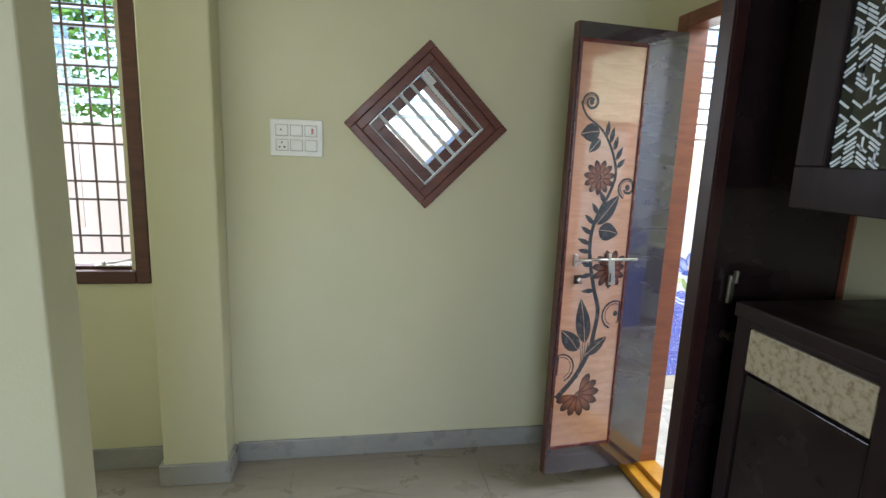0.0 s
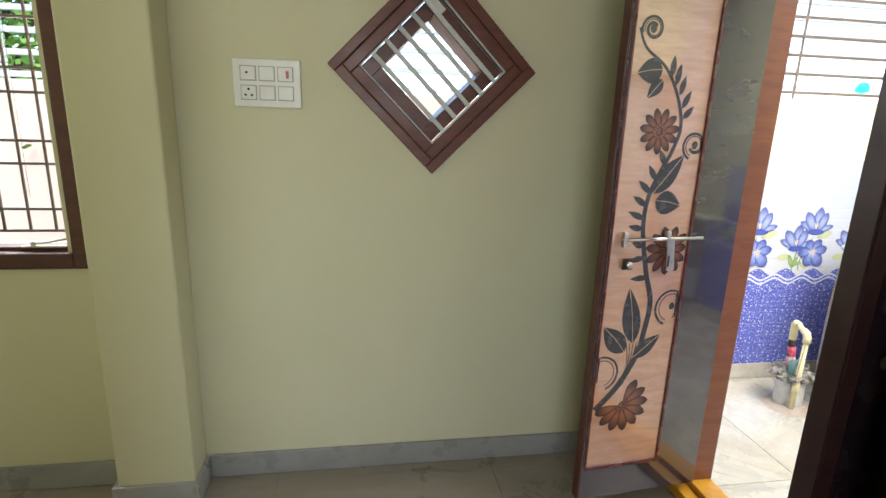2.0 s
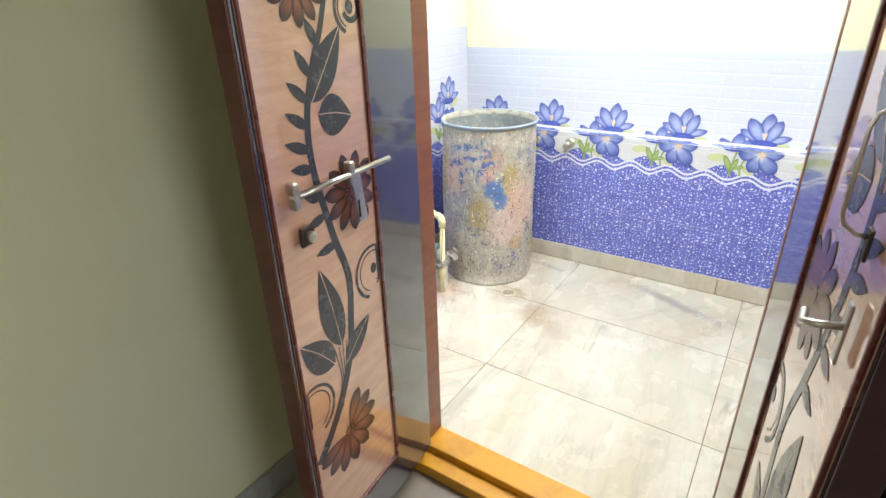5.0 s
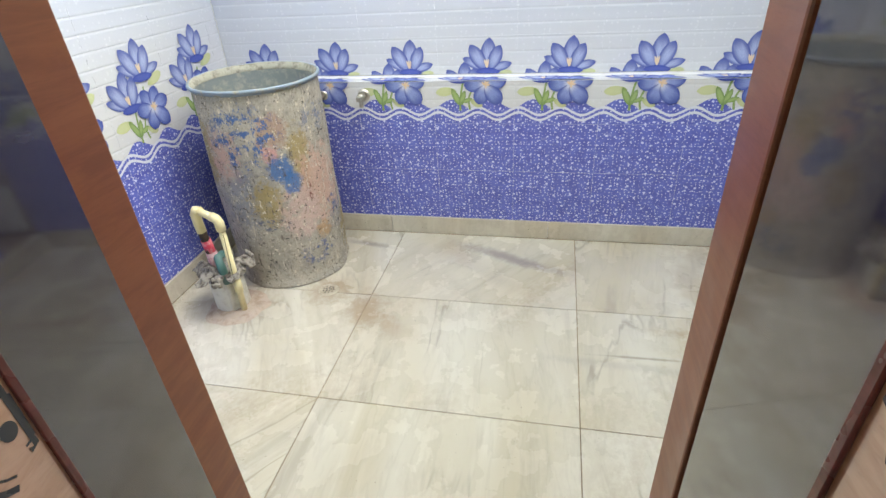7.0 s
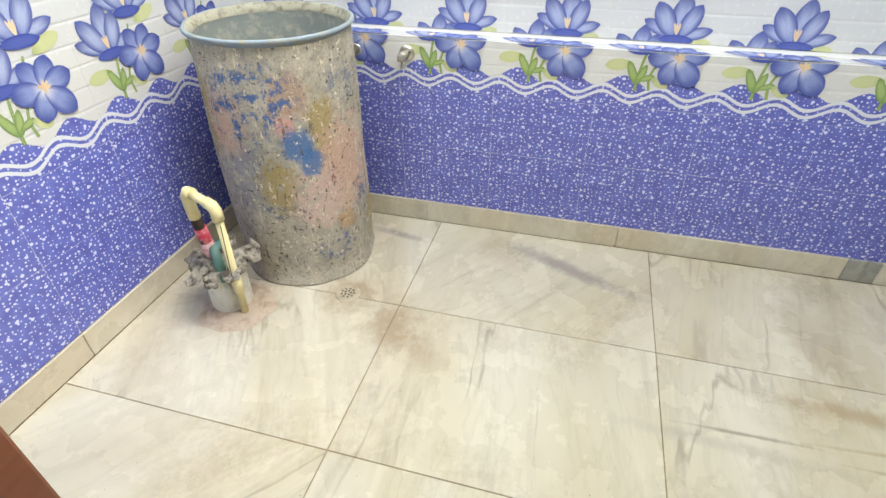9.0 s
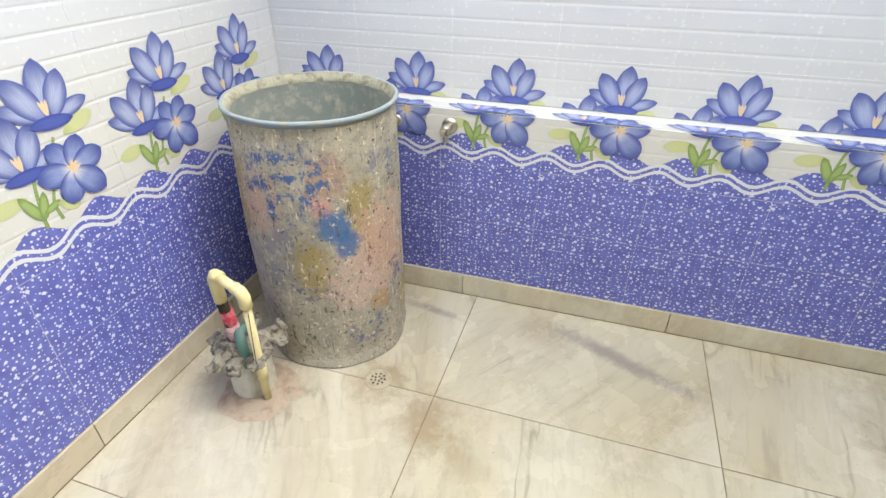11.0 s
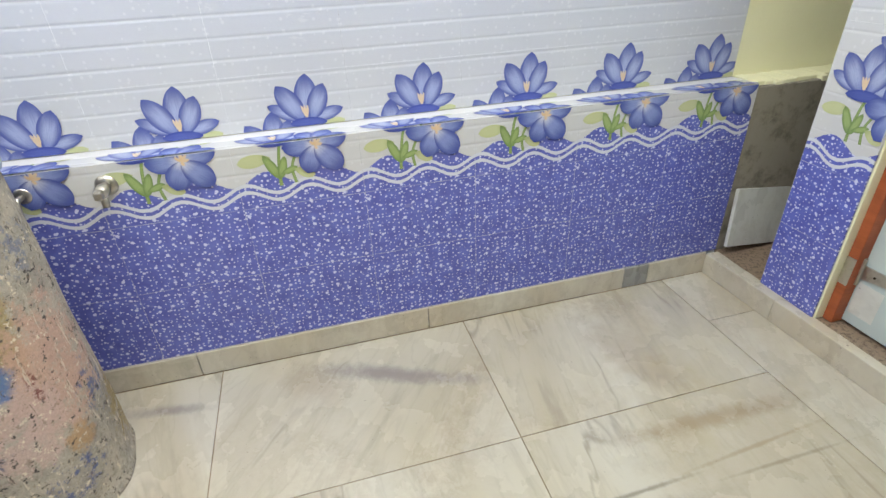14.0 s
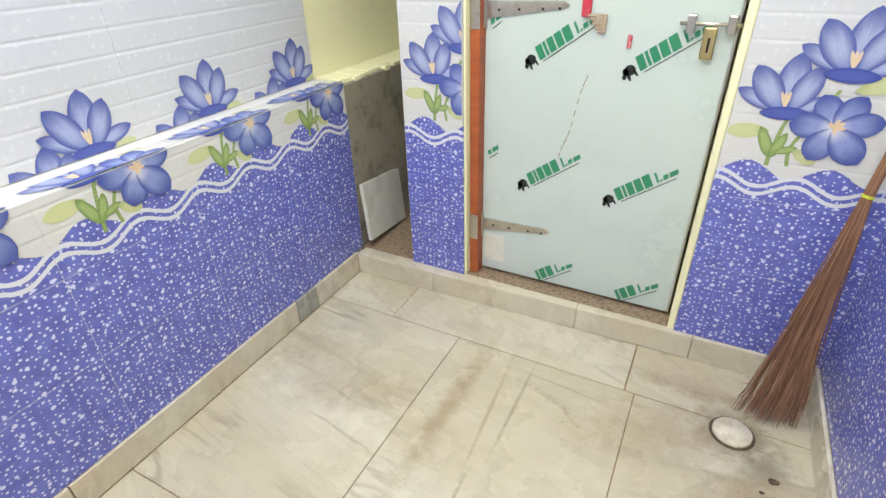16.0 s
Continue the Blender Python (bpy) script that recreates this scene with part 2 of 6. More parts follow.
def worn(name, color, stain, rough, metal=0.0, scale=18, amount=0.6, bump=0.15):
    m, t, b = material(name, rough, metal)
    n = Nodes(t)
    p = n.coords()
    g = n.step(n.noise(p, scale, 6, 0.65), 0.45, 0.68)
    n.put(b.inputs["Base Color"], n.mix(n.math("MULTIPLY", g, amount), color, stain))
    n.put(b.inputs["Roughness"], n.math("ADD", rough, n.math("MULTIPLY", g, 0.2)))
    n.bump(b, n.noise(p, scale * 3, 3), bump, 0.004)
    return m


def drum_paint():
    """Galvanised drum splashed with many layers of house paint."""
    m, t, b = material("paint_splashed_steel", 0.6)
    n = Nodes(t)
    p = n.coords()
    base = n.mix(n.step(n.noise(p, 6, 7, 0.7), 0.35, 0.65), srgb(192, 184, 168), srgb(162, 157, 147))
    c = n.mix(n.math("MULTIPLY", n.step(n.noise(p, 30, 5, 0.7), 0.5, 0.68), 0.5), base, srgb(120, 116, 106))
    facing = radians(211.4)

    def blob(c, turn, z, wide, tall, color, rag=0.5, fine=15.0, amount=0.85):
        """A ragged splash at an angle round the drum and a height."""
        a = facing + radians(turn)
        mp = n.add("ShaderNodeMapping")
        mp.vector_type = "TEXTURE"
        mp.inputs["Location"].default_value = (0.28 * math.cos(a), 0.28 * math.sin(a), z)
        mp.inputs["Scale"].default_value = (wide, wide, tall)
        t.links.new(p, mp.inputs[0])
        ln = n.add("ShaderNodeVectorMath", operation="LENGTH")
        t.links.new(mp.outputs[0], ln.inputs[0])
        d = n.math("ADD", ln.outputs["Value"], n.math("MULTIPLY", n.math("SUBTRACT", n.noise(p, 22, 10, 0.8), 0.5), rag * 6))
        f = n.step(d, 0.7, 1.15, 1, 0)
        if fine:
            f = n.math("MULTIPLY", f, n.step(n.noise(p, fine, 8, 0.78), 0.50 if fine > 19 else 0.38, 0.55 if fine > 19 else 0.5))
        return n.mix(n.math("MULTIPLY", f, amount), c, color)

    def flecks(c, scale, lo, color, off, amount=0.85, squash=1.0):
        mp = n.add("ShaderNodeMapping")
        mp.inputs["Location"].default_value = off
        mp.inputs["Scale"].default_value = (1, 1, squash)
        t.links.new(p, mp.inputs[0])
        return n.mix(n.math("MULTIPLY", n.step(n.noise(mp.outputs[0], scale, 5, 0.7), lo, lo + 0.03), amount), c, color)

    ochre, pink, rose, blue, slate = srgb(168, 148, 92), srgb(206, 168, 150), srgb(204, 178, 168), srgb(56, 100, 164), srgb(116, 126, 150)
    for k in range(9):
        c = blob(c, 90 + k * 24, 0.2 + 0.3 * ((k * 7) % 3) / 1.2, 0.13, 0.16, (ochre, pink, slate, rose)[k % 4], 0.6)
    c = blob(c, -48, 0.70, 0.09, 0.13, pink, 0.5)
    c = blob(c, -36, 0.48, 0.10, 0.15, slate, 0.6, amount=0.6)
    c = blob(c, -14, 0.47, 0.09, 0.12, ochre, 0.6)
    c = blob(c, 3, 0.80, 0.07, 0.09, srgb(176, 146, 126), 0.5)
    c = blob(c, 24, 0.66, 0.055, 0.16, ochre, 0.5)
    c = blob(c, 40, 0.50, 0.15, 0.20, pink, 0.55, amount=0.8)
    c = blob(c, 14, 0.40, 0.11, 0.13, rose, 0.6)
    c = blob(c, -2, 0.70, 0.04, 0.05, srgb(212, 158, 150), 0.4)
    c = blob(c, 34, 0.27, 0.045, 0.05, srgb(186, 152, 110), 0.4)
    c = blob(c, -24, 0.78, 0.17, 0.15, blue, 0.4, 24, 0.95)
    c = blob(c, 50, 0.82, 0.13, 0.09, slate, 0.5, 22)
    c = blob(c, 24, 0.17, 0.10, 0.08, srgb(76, 96, 150), 0.5, 20)
    c = blob(c, 56, 0.35, 0.07, 0.10, srgb(86, 104, 150), 0.5, 20)
    c = blob(c, -16, 0.36, 0.10, 0.03, srgb(86, 96, 124), 0.6, 26)
    c = blob(c, 4, 0.625, 0.062, 0.07, srgb(58, 112, 176), 0.30, 0.0)
    c = blob(c, 12, 0.56, 0.045, 0.06, srgb(58, 112, 176), 0.30, 0.0)
    c = blob(c, 27, 0.50, 0.014, 0.05, srgb(112, 40, 32), 0.5, 40)
    c = flecks(c, 46, 0.60, srgb(232, 222, 200), (4, 4, 4), 0.95)
    c = flecks(c, 34, 0.68, srgb(226, 218, 196), (1, 6, 2), 0.8, 0.25)
    c = flecks(c, 52, 0.60, srgb(66, 62, 60), (8, 1, 4), 0.95)
    c = flecks(c, 30, 0.68, srgb(76, 88, 128), (3, 7, 4), 0.7)
    c = flecks(c, 58, 0.60, srgb(132, 118, 98), (5, 2, 9), 0.55)
    c = flecks(c, 42, 0.62, srgb(222, 212, 192), (9, 3, 5), 0.85, 0.12)
    c = flecks(c, 48, 0.62, srgb(84, 74, 66), (2, 8, 1), 0.75, 0.16)
    c = flecks(c, 26, 0.64, srgb(196, 186, 164), (6, 6, 3), 0.6, 0.5)
    grain = n.step(n.noise(p, 140, 4, 0.7), 0.3, 0.7, 0.0, 0.22)
    c = n.mix(grain, c, srgb(96, 88, 78))
    n.put(b.inputs["Base Color"], c)
    n.put(b.inputs["Roughness"], n.step(n.noise(p, 12, 4), 0.3, 0.7, 0.45, 0.8))
    n.bump(b, n.math("ADD", n.noise(p, 22, 8, 0.75), n.math("MULTIPLY", n.noise(p, 4, 3), 0.8)), 0.9, 0.014)
    return m


_brown, _grey, _dark = srgb(150, 130, 104), srgb(142, 134, 130), srgb(92, 80, 66)
STAINS = [  # place, turn, length, width, colour, strength: what years of washing left on the slabs
    ((2.62, 2.42), 20, 0.20, 0.14, _brown, 0.75), ((2.76, 2.66), 0, 0.15, 0.12, _brown, 0.75), ((2.5, 2.25), 60, 0.14, 0.08, _brown, 0.4),
    ((3.15, 1.8), 67, 0.40, 0.05, _grey, 0.85), ((3.22, 2.62), 80, 0.2, 0.03, _grey, 0.7), ((3.2, 2.1), 40, 0.2, 0.1, _brown, 0.35),
    ((2.49, 0.76), 94, 0.30, 0.009, _brown, 0.6), ((2.42, 0.71), 90, 0.26, 0.008, _dark, 0.55), ((2.62, 0.8), 88, 0.4, 0.045, _brown, 0.7),
    ((2.456, 1.2), 91, 0.22, 0.009, _dark, 0.55), ((2.40, 1.25), 88, 0.4, 0.03, _grey, 0.3), ((1.77, 0.52), 0, 0.13, 0.12, _dark, 0.8), ((1.68, 0.62), 40, 0.12, 0.06, _dark, 0.6), ((2.0, 0.62), 20, 0.3, 0.14, _brown, 0.5), ((1.72, 0.75), 30, 0.18, 0.1, _brown, 0.7),
    ((2.95, 0.9), 25, 0.3, 0.12, _brown, 0.35), ((2.3, 0.75), 0, 0.7, 0.45, srgb(176, 162, 130), 0.4), ((1.9, 0.38), 0, 0.28, 0.05, _brown, 0.5), ((2.60, 3.04), 0, 0.2, 0.18, _brown, 0.5)]
LIME = painted_wall("pale_lime_wall_paint", srgb(211, 208, 175), srgb(204, 201, 162))
CREAM = painted_wall("pale_yellow_wall_paint", srgb(238, 236, 200), srgb(230, 226, 186))
CEIL = painted_wall("white_ceiling_paint", srgb(236, 234, 222), srgb(226, 224, 210))
PEACH = painted_wall("peach_compound_paint", srgb(238, 214, 192), srgb(226, 200, 176))
GROUT = painted_wall("white_cement_grout", srgb(212, 212, 214), srgb(198, 198, 202), 0.8)
CEMENT = worn("rough_grey_cement", srgb(146, 140, 126), srgb(98, 92, 80), 0.9, 0, 9, 0.8, 0.6)
HALL_FLOOR = marble("dull_grey_marble_floor", srgb(154, 146, 134), srgb(134, 124, 110), srgb(106, 100, 92), 0.3, per_piece=False)
FLOOR = marble("cream_marble_slab", srgb(199, 195, 182), srgb(184, 175, 153), srgb(140, 130, 116), 0.2, dirty=0.62, stains=STAINS)
SKIRT = marble("cream_marble_skirting", srgb(206, 202, 188), srgb(194, 182, 160), srgb(156, 146, 130), 0.25)
GREYSKIRT = marble("grey_marble_skirting", srgb(160, 160, 156), srgb(144, 144, 138), srgb(116, 116, 114), 0.28)
SLAB = marble("white_marble_offcut", srgb(214, 216, 212), srgb(202, 204, 198), srgb(160, 162, 160), 0.3)
JOINT = worn("dark_dirty_joint", srgb(138, 116, 88), srgb(84, 70, 54), 0.85, 0, 30)
GRIME = worn("black_wet_grime", srgb(66, 54, 42), srgb(104, 88, 66), 0.7, 0, 60, 0.8, 0.5)
GRANITE = worn("speckled_brown_granite", srgb(150, 130, 110), srgb(92, 78, 66), 0.4, 0, 70, 0.9, 0.1)
TILEMAT = glazed_tile()
PETAL = petal("printed_blue_petal", srgb(58, 72, 150), srgb(170, 180, 216), srgb(126, 140, 196), dark_edge=0.85, side_from=0.2, tip_from=0.5)
PETAL_CUP = petal("printed_dark_blue_petal", srgb(60, 72, 150), srgb(84, 98, 174), srgb(76, 90, 166), dark_edge=0.8, side_from=0.4, tip_from=0.75)
PETAL_OPEN = petal("printed_open_blue_petal", srgb(58, 72, 150), srgb(140, 154, 206), srgb(218, 220, 230), dark_edge=0.85, side_from=0.3, tip_from=0.42)
LEAF_LIGHT = petal("printed_light_green_leaf", srgb(188, 194, 146), srgb(196, 202, 156), srgb(168, 178, 126), dark_edge=0.4)
LEAF_DARK = petal("printed_green_leaf", srgb(112, 138, 84), srgb(158, 178, 116), srgb(124, 150, 92))
STAMEN = worn("printed_yellow_stamen", srgb(220, 200, 172), srgb(208, 172, 124), 0.2)
FRAME = varnish("red_brown_painted_wood", srgb(108, 62, 46), srgb(92, 50, 38), 0.35)
JAMB = varnish("orange_brown_painted_wood", srgb(142, 86, 58), srgb(124, 72, 50), 0.34)
WINFRAME = varnish("dark_brown_painted_wood", srgb(86, 50, 38), srgb(72, 42, 32), 0.4)
ORANGE = varnish("orange_painted_door_frame", srgb(174, 92, 52), srgb(154, 80, 46), 0.45)
OCHRE = worn("ochre_yellow_gloss_paint", srgb(208, 150, 42), srgb(176, 120, 30), 0.3, 0, 8, 0.6, 0.08)
LAMINATE = varnish("glossy_slate_laminate", srgb(66, 62, 70), srgb(54, 50, 58), 0.1, (1, 1, 5), 1.0)
INNERLAM = varnish("glossy_wenge_laminate", srgb(36, 26, 27), srgb(26, 19, 21), 0.2, (3, 3, 1), 0.2)
WENGE = varnish("dark_wenge_wood", srgb(40, 26, 27), srgb(28, 19, 21), 0.42, (9, 9, 1), 0.0)
PANEL = varnish("peach_wood_print_laminate", srgb(200, 156, 130), srgb(186, 140, 114), 0.14, (3, 3, 16), 1.0)
MOULD = varnish("maroon_moulding", srgb(104, 50, 46), srgb(86, 40, 38), 0.25)
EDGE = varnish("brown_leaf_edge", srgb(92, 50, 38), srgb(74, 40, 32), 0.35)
# the same brown edge with the south leaf's shade put into its colour
SHADED_EDGE = varnish("shaded_leaf_edge", srgb(52, 28, 26), srgb(40, 22, 22), 0.35)
VINE = worn("printed_charcoal_vine", srgb(62, 62, 66), srgb(54, 52, 58), 0.18, 0, 20, 0.5, 0.0)
RIB = worn("printed_pale_leaf_rib", srgb(190, 160, 140), srgb(170, 138, 118), 0.18, 0, 20, 0.4, 0.0)
BROWNPETAL = petal("printed_brown_petal", srgb(54, 46, 50), srgb(142, 90, 70), srgb(104, 58, 48), dark_edge=0.98, side_from=0.35, tip_from=0.32)
BEIGE = worn("beige_textured_laminate", srgb(176, 164, 140), srgb(120, 104, 80), 0.4, 0, 55, 0.8, 0.2)
for _m in (WENGE, BEIGE, INNERLAM):
    _m.node_tree.nodes["Principled BSDF"].inputs["Specular IOR Level"].default_value = 0.2
STEEL = worn("brushed_steel", srgb(196, 192, 184), srgb(150, 146, 138), 0.28, 1.0, 40, 0.4, 0.03)
BRASS = worn("pale_brass", srgb(206, 190, 136), srgb(168, 150, 96), 0.3, 1.0, 40, 0.4, 0.03)
IRON = worn("dark_iron", srgb(70, 58, 50), srgb(40, 34, 30), 0.5, 0.6, 30, 0.6, 0.1)
GRILLE = worn("grey_brown_grille_paint", srgb(112, 96, 84), srgb(92, 78, 66), 0.45, 0, 30, 0.4, 0.05)
WHITEBAR = worn("pale_grey_grille_paint", srgb(206, 210, 208), srgb(180, 184, 180), 0.4, 0, 20, 0.4, 0.03)
PLASTIC = worn("white_switch_plastic", srgb(222, 222, 212), srgb(208, 208, 196), 0.3, 0, 12, 0.4, 0.02)
RED = material("red_indicator_plastic", 0.25, 0, srgb(150, 24, 32))[0]
DARKHOLE = material("dark_hollow", 0.9, 0, (0.012, 0.012, 0.012))[0]
PVC = worn("cream_pvc_pipe", srgb(222, 210, 162), srgb(196, 180, 130), 0.35, 0, 14, 0.5, 0.05)
WHITEPVC = worn("dusty_white_pvc_pipe", srgb(206, 204, 194), srgb(170, 162, 144), 0.45, 0, 18, 0.7, 0.1)
GREENPIPE = worn("green_pipe", srgb(84, 122, 114), srgb(104, 122, 120), 0.45, 0, 20, 0.7, 0.1)
REDWRAP = worn("red_wrapped_label", srgb(190, 52, 76), srgb(196, 150, 150), 0.5, 0, 40, 0.9, 0.2)
PALEWRAP = worn("crumpled_pale_wrap", srgb(206, 172, 172), srgb(176, 96, 106), 0.4, 0, 60, 0.8, 0.6)
RUST = worn("cement_caked_iron", srgb(146, 140, 130), srgb(50, 40, 34), 0.9, 0.0, 34, 0.95, 0.9)
MORTAR = worn("reddish_mortar_patch", srgb(176, 160, 144), srgb(150, 130, 112), 0.95, 0, 26, 0.8, 0.6)
DRUM = drum_paint()
RIM = worn("blue_stained_galvanised_rim", srgb(134, 148, 162), srgb(158, 150, 128), 0.65, 0.0, 26, 0.95, 0.9)
CRUST = worn("cement_crusted_steel", srgb(168, 166, 152), srgb(118, 114, 102), 0.8, 0, 24, 0.95, 0.9)
INSIDE = worn("dull_galvanised_inside", srgb(150, 158, 158), srgb(196, 194, 182), 0.55, 0.0, 24, 0.8, 0.3)
FILM = worn("pale_mint_protective_film", srgb(193, 206, 206), srgb(181, 196, 196), 0.12, 0, 4, 0.5, 0.03)
GREENINK = material("green_ink", 0.3, 0, srgb(46, 134, 100))[0]
BLACKINK = material("black_ink", 0.3, 0, srgb(36, 40, 42))[0]
STRAW, _t, _b = material("brown_coconut_straw", 0.7)
_n = Nodes(_t)
_isle = _n.add("ShaderNodeNewGeometry").outputs["Random Per Island"]
_n.put(_b.inputs["Base Color"], _n.mix(_n.step(_n.noise(_n.coords(), 9, 3), 0.35, 0.65, 0.0, 0.4), _n.mix(_isle, srgb(92, 60, 46), srgb(176, 132, 104)), srgb(120, 84, 64)))
YELLOWTIE = material("yellow_tie", 0.5, 0, srgb(196, 200, 60))[0]
CYAN = material("cyan_plastic_bag", 0.35, 0, srgb(40, 206, 206))[0]
LEAVES = worn("bright_green_foliage", srgb(130, 172, 64), srgb(84, 130, 46), 0.55, 0, 3, 0.9, 0.0)
BARK = worn("brown_bark", srgb(96, 80, 64), srgb(66, 54, 44), 0.9, 0, 10, 0.8, 0.4)
EARTH = worn("dry_ground", srgb(150, 136, 116), srgb(120, 108, 90), 0.95, 0, 1, 0.8, 0.2)
ETCH = material("frosted_etching", 0.35, 0, srgb(206, 216, 226))[0]
GLASS, _t, _b = material("dark_cabinet_glass", 0.03, 0, (0.02, 0.025, 0.025))
_b.inputs["Specular IOR Level"].default_value = 0.9
CLEAR, _t, _b = material("clear_glass", 0.0, 0, (1, 1, 1))
_b.inputs["Transmission Weight"].default_value = 1.0


# ---- mesh helpers ----
def to_object(name, bm, mat, parent=None, label="", smooth=False):
    me = bpy.data.meshes.new(name)
    bm.normal_update()
    bm.to_mesh(me)
    bm.free()
    me.materials.append(mat)
    if smooth:
        for p in me.polygons:
            p.use_smooth = True
    ob = new(name, me)
    if parent is not None:
        ob.parent = parent
    if label:
        tagged(ob, label)
    return ob


def part(name, bm, mat, parent, label="", smooth=False):
    return to_object(name, bm, mat, parent, label, smooth)


def thing(name, place, label, category, group="", kind=""):
    ob = new(name)
    ob.empty_display_size = 0.1
    ob.matrix_world = place
    return tagged(ob, label, category, group, kind)


def box(bm, lo, hi, bevel=0.0, m=None):
    v = [bm.verts.new((x, y, z)) for x in (lo[0], hi[0]) for y in (lo[1], hi[1]) for z in (lo[2], hi[2])]
    fs = [bm.faces.new([v[i] for i in q]) for q in ((0, 1, 3, 2), (4, 6, 7, 5), (0, 4, 5, 1), (2, 3, 7, 6), (0, 2, 6, 4), (1, 5, 7, 3))]
    if bevel > 0:
        es = list({e for f in fs for e in f.edges})
        r = bmesh.ops.bevel(bm, geom=es, offset=bevel, segments=2, affect="EDGES", profile=0.5)
        v = list({w for f in r["faces"] for w in f.verts} | {w for w in v if w.is_valid})
    if m is not None:
        for w in v:
            w.co = m @ w.co
    return v


def boxed(lo, hi, bevel=0.0, m=None):
    bm = bmesh.new()
    box(bm, lo, hi, bevel, m)
    return bm


def tube(bm, pts, r, seg=10, radii=None):
    pts = [Vector(p) for p in pts]
    rings = []
    n0 = None
    for i, p in enumerate(pts):
        d = (pts[min(i + 1, len(pts) - 1)] - pts[max(i - 1, 0)]).normalized()
        if n0 is None:
            n0 = d.orthogonal().normalized()
        n0 = (n0 - d * n0.dot(d)).normalized()
        b2 = d.cross(n0)
        rr = radii[i] if radii else r
        rings.append([bm.verts.new(p + rr * (math.cos(a) * n0 + math.sin(a) * b2)) for a in [2 * math.pi * k / seg for k in range(seg)]])
    for a, b2 in zip(rings, rings[1:]):
        for k in range(seg):
            bm.faces.new((a[k], a[(k + 1) % seg], b2[(k + 1) % seg], b2[k]))
    bm.faces.new(rings[0][::-1])
    bm.faces.new(rings[-1])
    return bm


def tubed(pts, r, seg=10, radii=None):
    return tube(bmesh.new(), pts, r, seg, radii)


def lathe(bm, prof, seg=24, m=Matrix(), caps=True):
    rings = [[bm.verts.new(m @ Vector((r * math.cos(a), r * math.sin(a), z))) for a in [2 * math.pi * k / seg for k in range(seg)]] for r, z in prof]
    for a, b2 in zip(rings, rings[1:]):
        for k in range(seg):
            bm.faces.new((a[k], a[(k + 1) % seg], b2[(k + 1) % seg], b2[k]))
    if caps:
        bm.faces.new(rings[0][::-1])
        bm.faces.new(rings[-1])
    return bm


def wall_with_holes(axis, at, thick, span, zs, holes):
    """A wall in the plane axis = at .. at + thick, over span and zs, with rectangular holes (a0, a1, z0, z1)."""
    us = sorted({span[0], span[1], *[h[0] for h in holes], *[h[1] for h in holes]})
    ws = sorted({zs[0], zs[1], *[h[2] for h in holes], *[h[3] for h in holes]})
    bm = bmesh.new()

    def solid(i, j):
        if not (0 <= i < len(us) - 1 and 0 <= j < len(ws) - 1):
            return False
        cu, cw = (us[i] + us[i + 1]) / 2, (ws[j] + ws[j + 1]) / 2
        return not any(h[0] < cu < h[1] and h[2] < cw < h[3] for h in holes)

    def pt(u, d, w):
        return (d, u, w) if axis == "x" else (u, d, w)

    def quad(*p):
        bm.faces.new([bm.verts.new(q) for q in p])

    a, b2 = at, at + thick
    for i in range(len(us) - 1):
        for j in range(len(ws) - 1):
            if not solid(i, j):
                continue
            u0, u1, w0, w1 = us[i], us[i + 1], ws[j], ws[j + 1]
            quad(pt(u0, a, w0), pt(u1, a, w0), pt(u1, a, w1), pt(u0, a, w1))
            quad(pt(u0, b2, w0), pt(u0, b2, w1), pt(u1, b2, w1), pt(u1, b2, w0))
            if not solid(i - 1, j):
                quad(pt(u0, a, w0), pt(u0, a, w1), pt(u0, b2, w1), pt(u0, b2, w0))
            if not solid(i + 1, j):
                quad(pt(u1, a, w0), pt(u1, b2, w0), pt(u1, b2, w1), pt(u1, a, w1))
            if not solid(i, j - 1):
                quad(pt(u0, a, w0), pt(u0, b2, w0), pt(u1, b2, w0), pt(u1, a, w0))
            if not solid(i, j + 1):
                quad(pt(u0, a, w1), pt(u1, a, w1), pt(u1, b2, w1), pt(u0, b2, w1))
    bmesh.ops.remove_doubles(bm, verts=bm.verts, dist=1e-5)
    bmesh.ops.recalc_face_normals(bm, faces=bm.faces)
    return bm


def structure(name, bm, mat, label, category):
    return tagged(to_object(name, bm, mat), label, category, kind="structure")


# ---- flat printed shapes: petals, leaves, stems; each on a plane given by its frame m (x across, y up, z out) ----
def petal_shape(bm, base, tip, half, m, lift=0.0, tipness=1.2, seg=12, uv=None, blunt=0.54):
    uv = uv or bm.loops.layers.uv.verify()
    a, b2 = Vector((*base, 0)), Vector((*tip, 0))
    d = b2 - a
    s = Vector((-d.y, d.x, 0)).normalized()
    rows = []
    for i in range(seg + 1):
        v = i / seg
        wid = half * math.sin(math.pi * min(1.0, v ** tipness)) ** blunt if 0 < v < 1 else 0.0
        wid = max(wid, half * 0.05)
        c = a + d * v
        rows.append([(bm.verts.new(m @ (c + s * wid * k + Vector((0, 0, lift)))), (0.5 + 0.5 * k, v)) for k in (-1, 0, 1)])
    for r0, r1 in zip(rows, rows[1:]):
        for k in (0, 1):
            q = (r0[k], r0[k + 1], r1[k + 1], r1[k])
            f = bm.faces.new([x[0] for x in q][::-1])
            for lp, x in zip(f.loops, q[::-1]):
                lp[uv].uv = x[1]


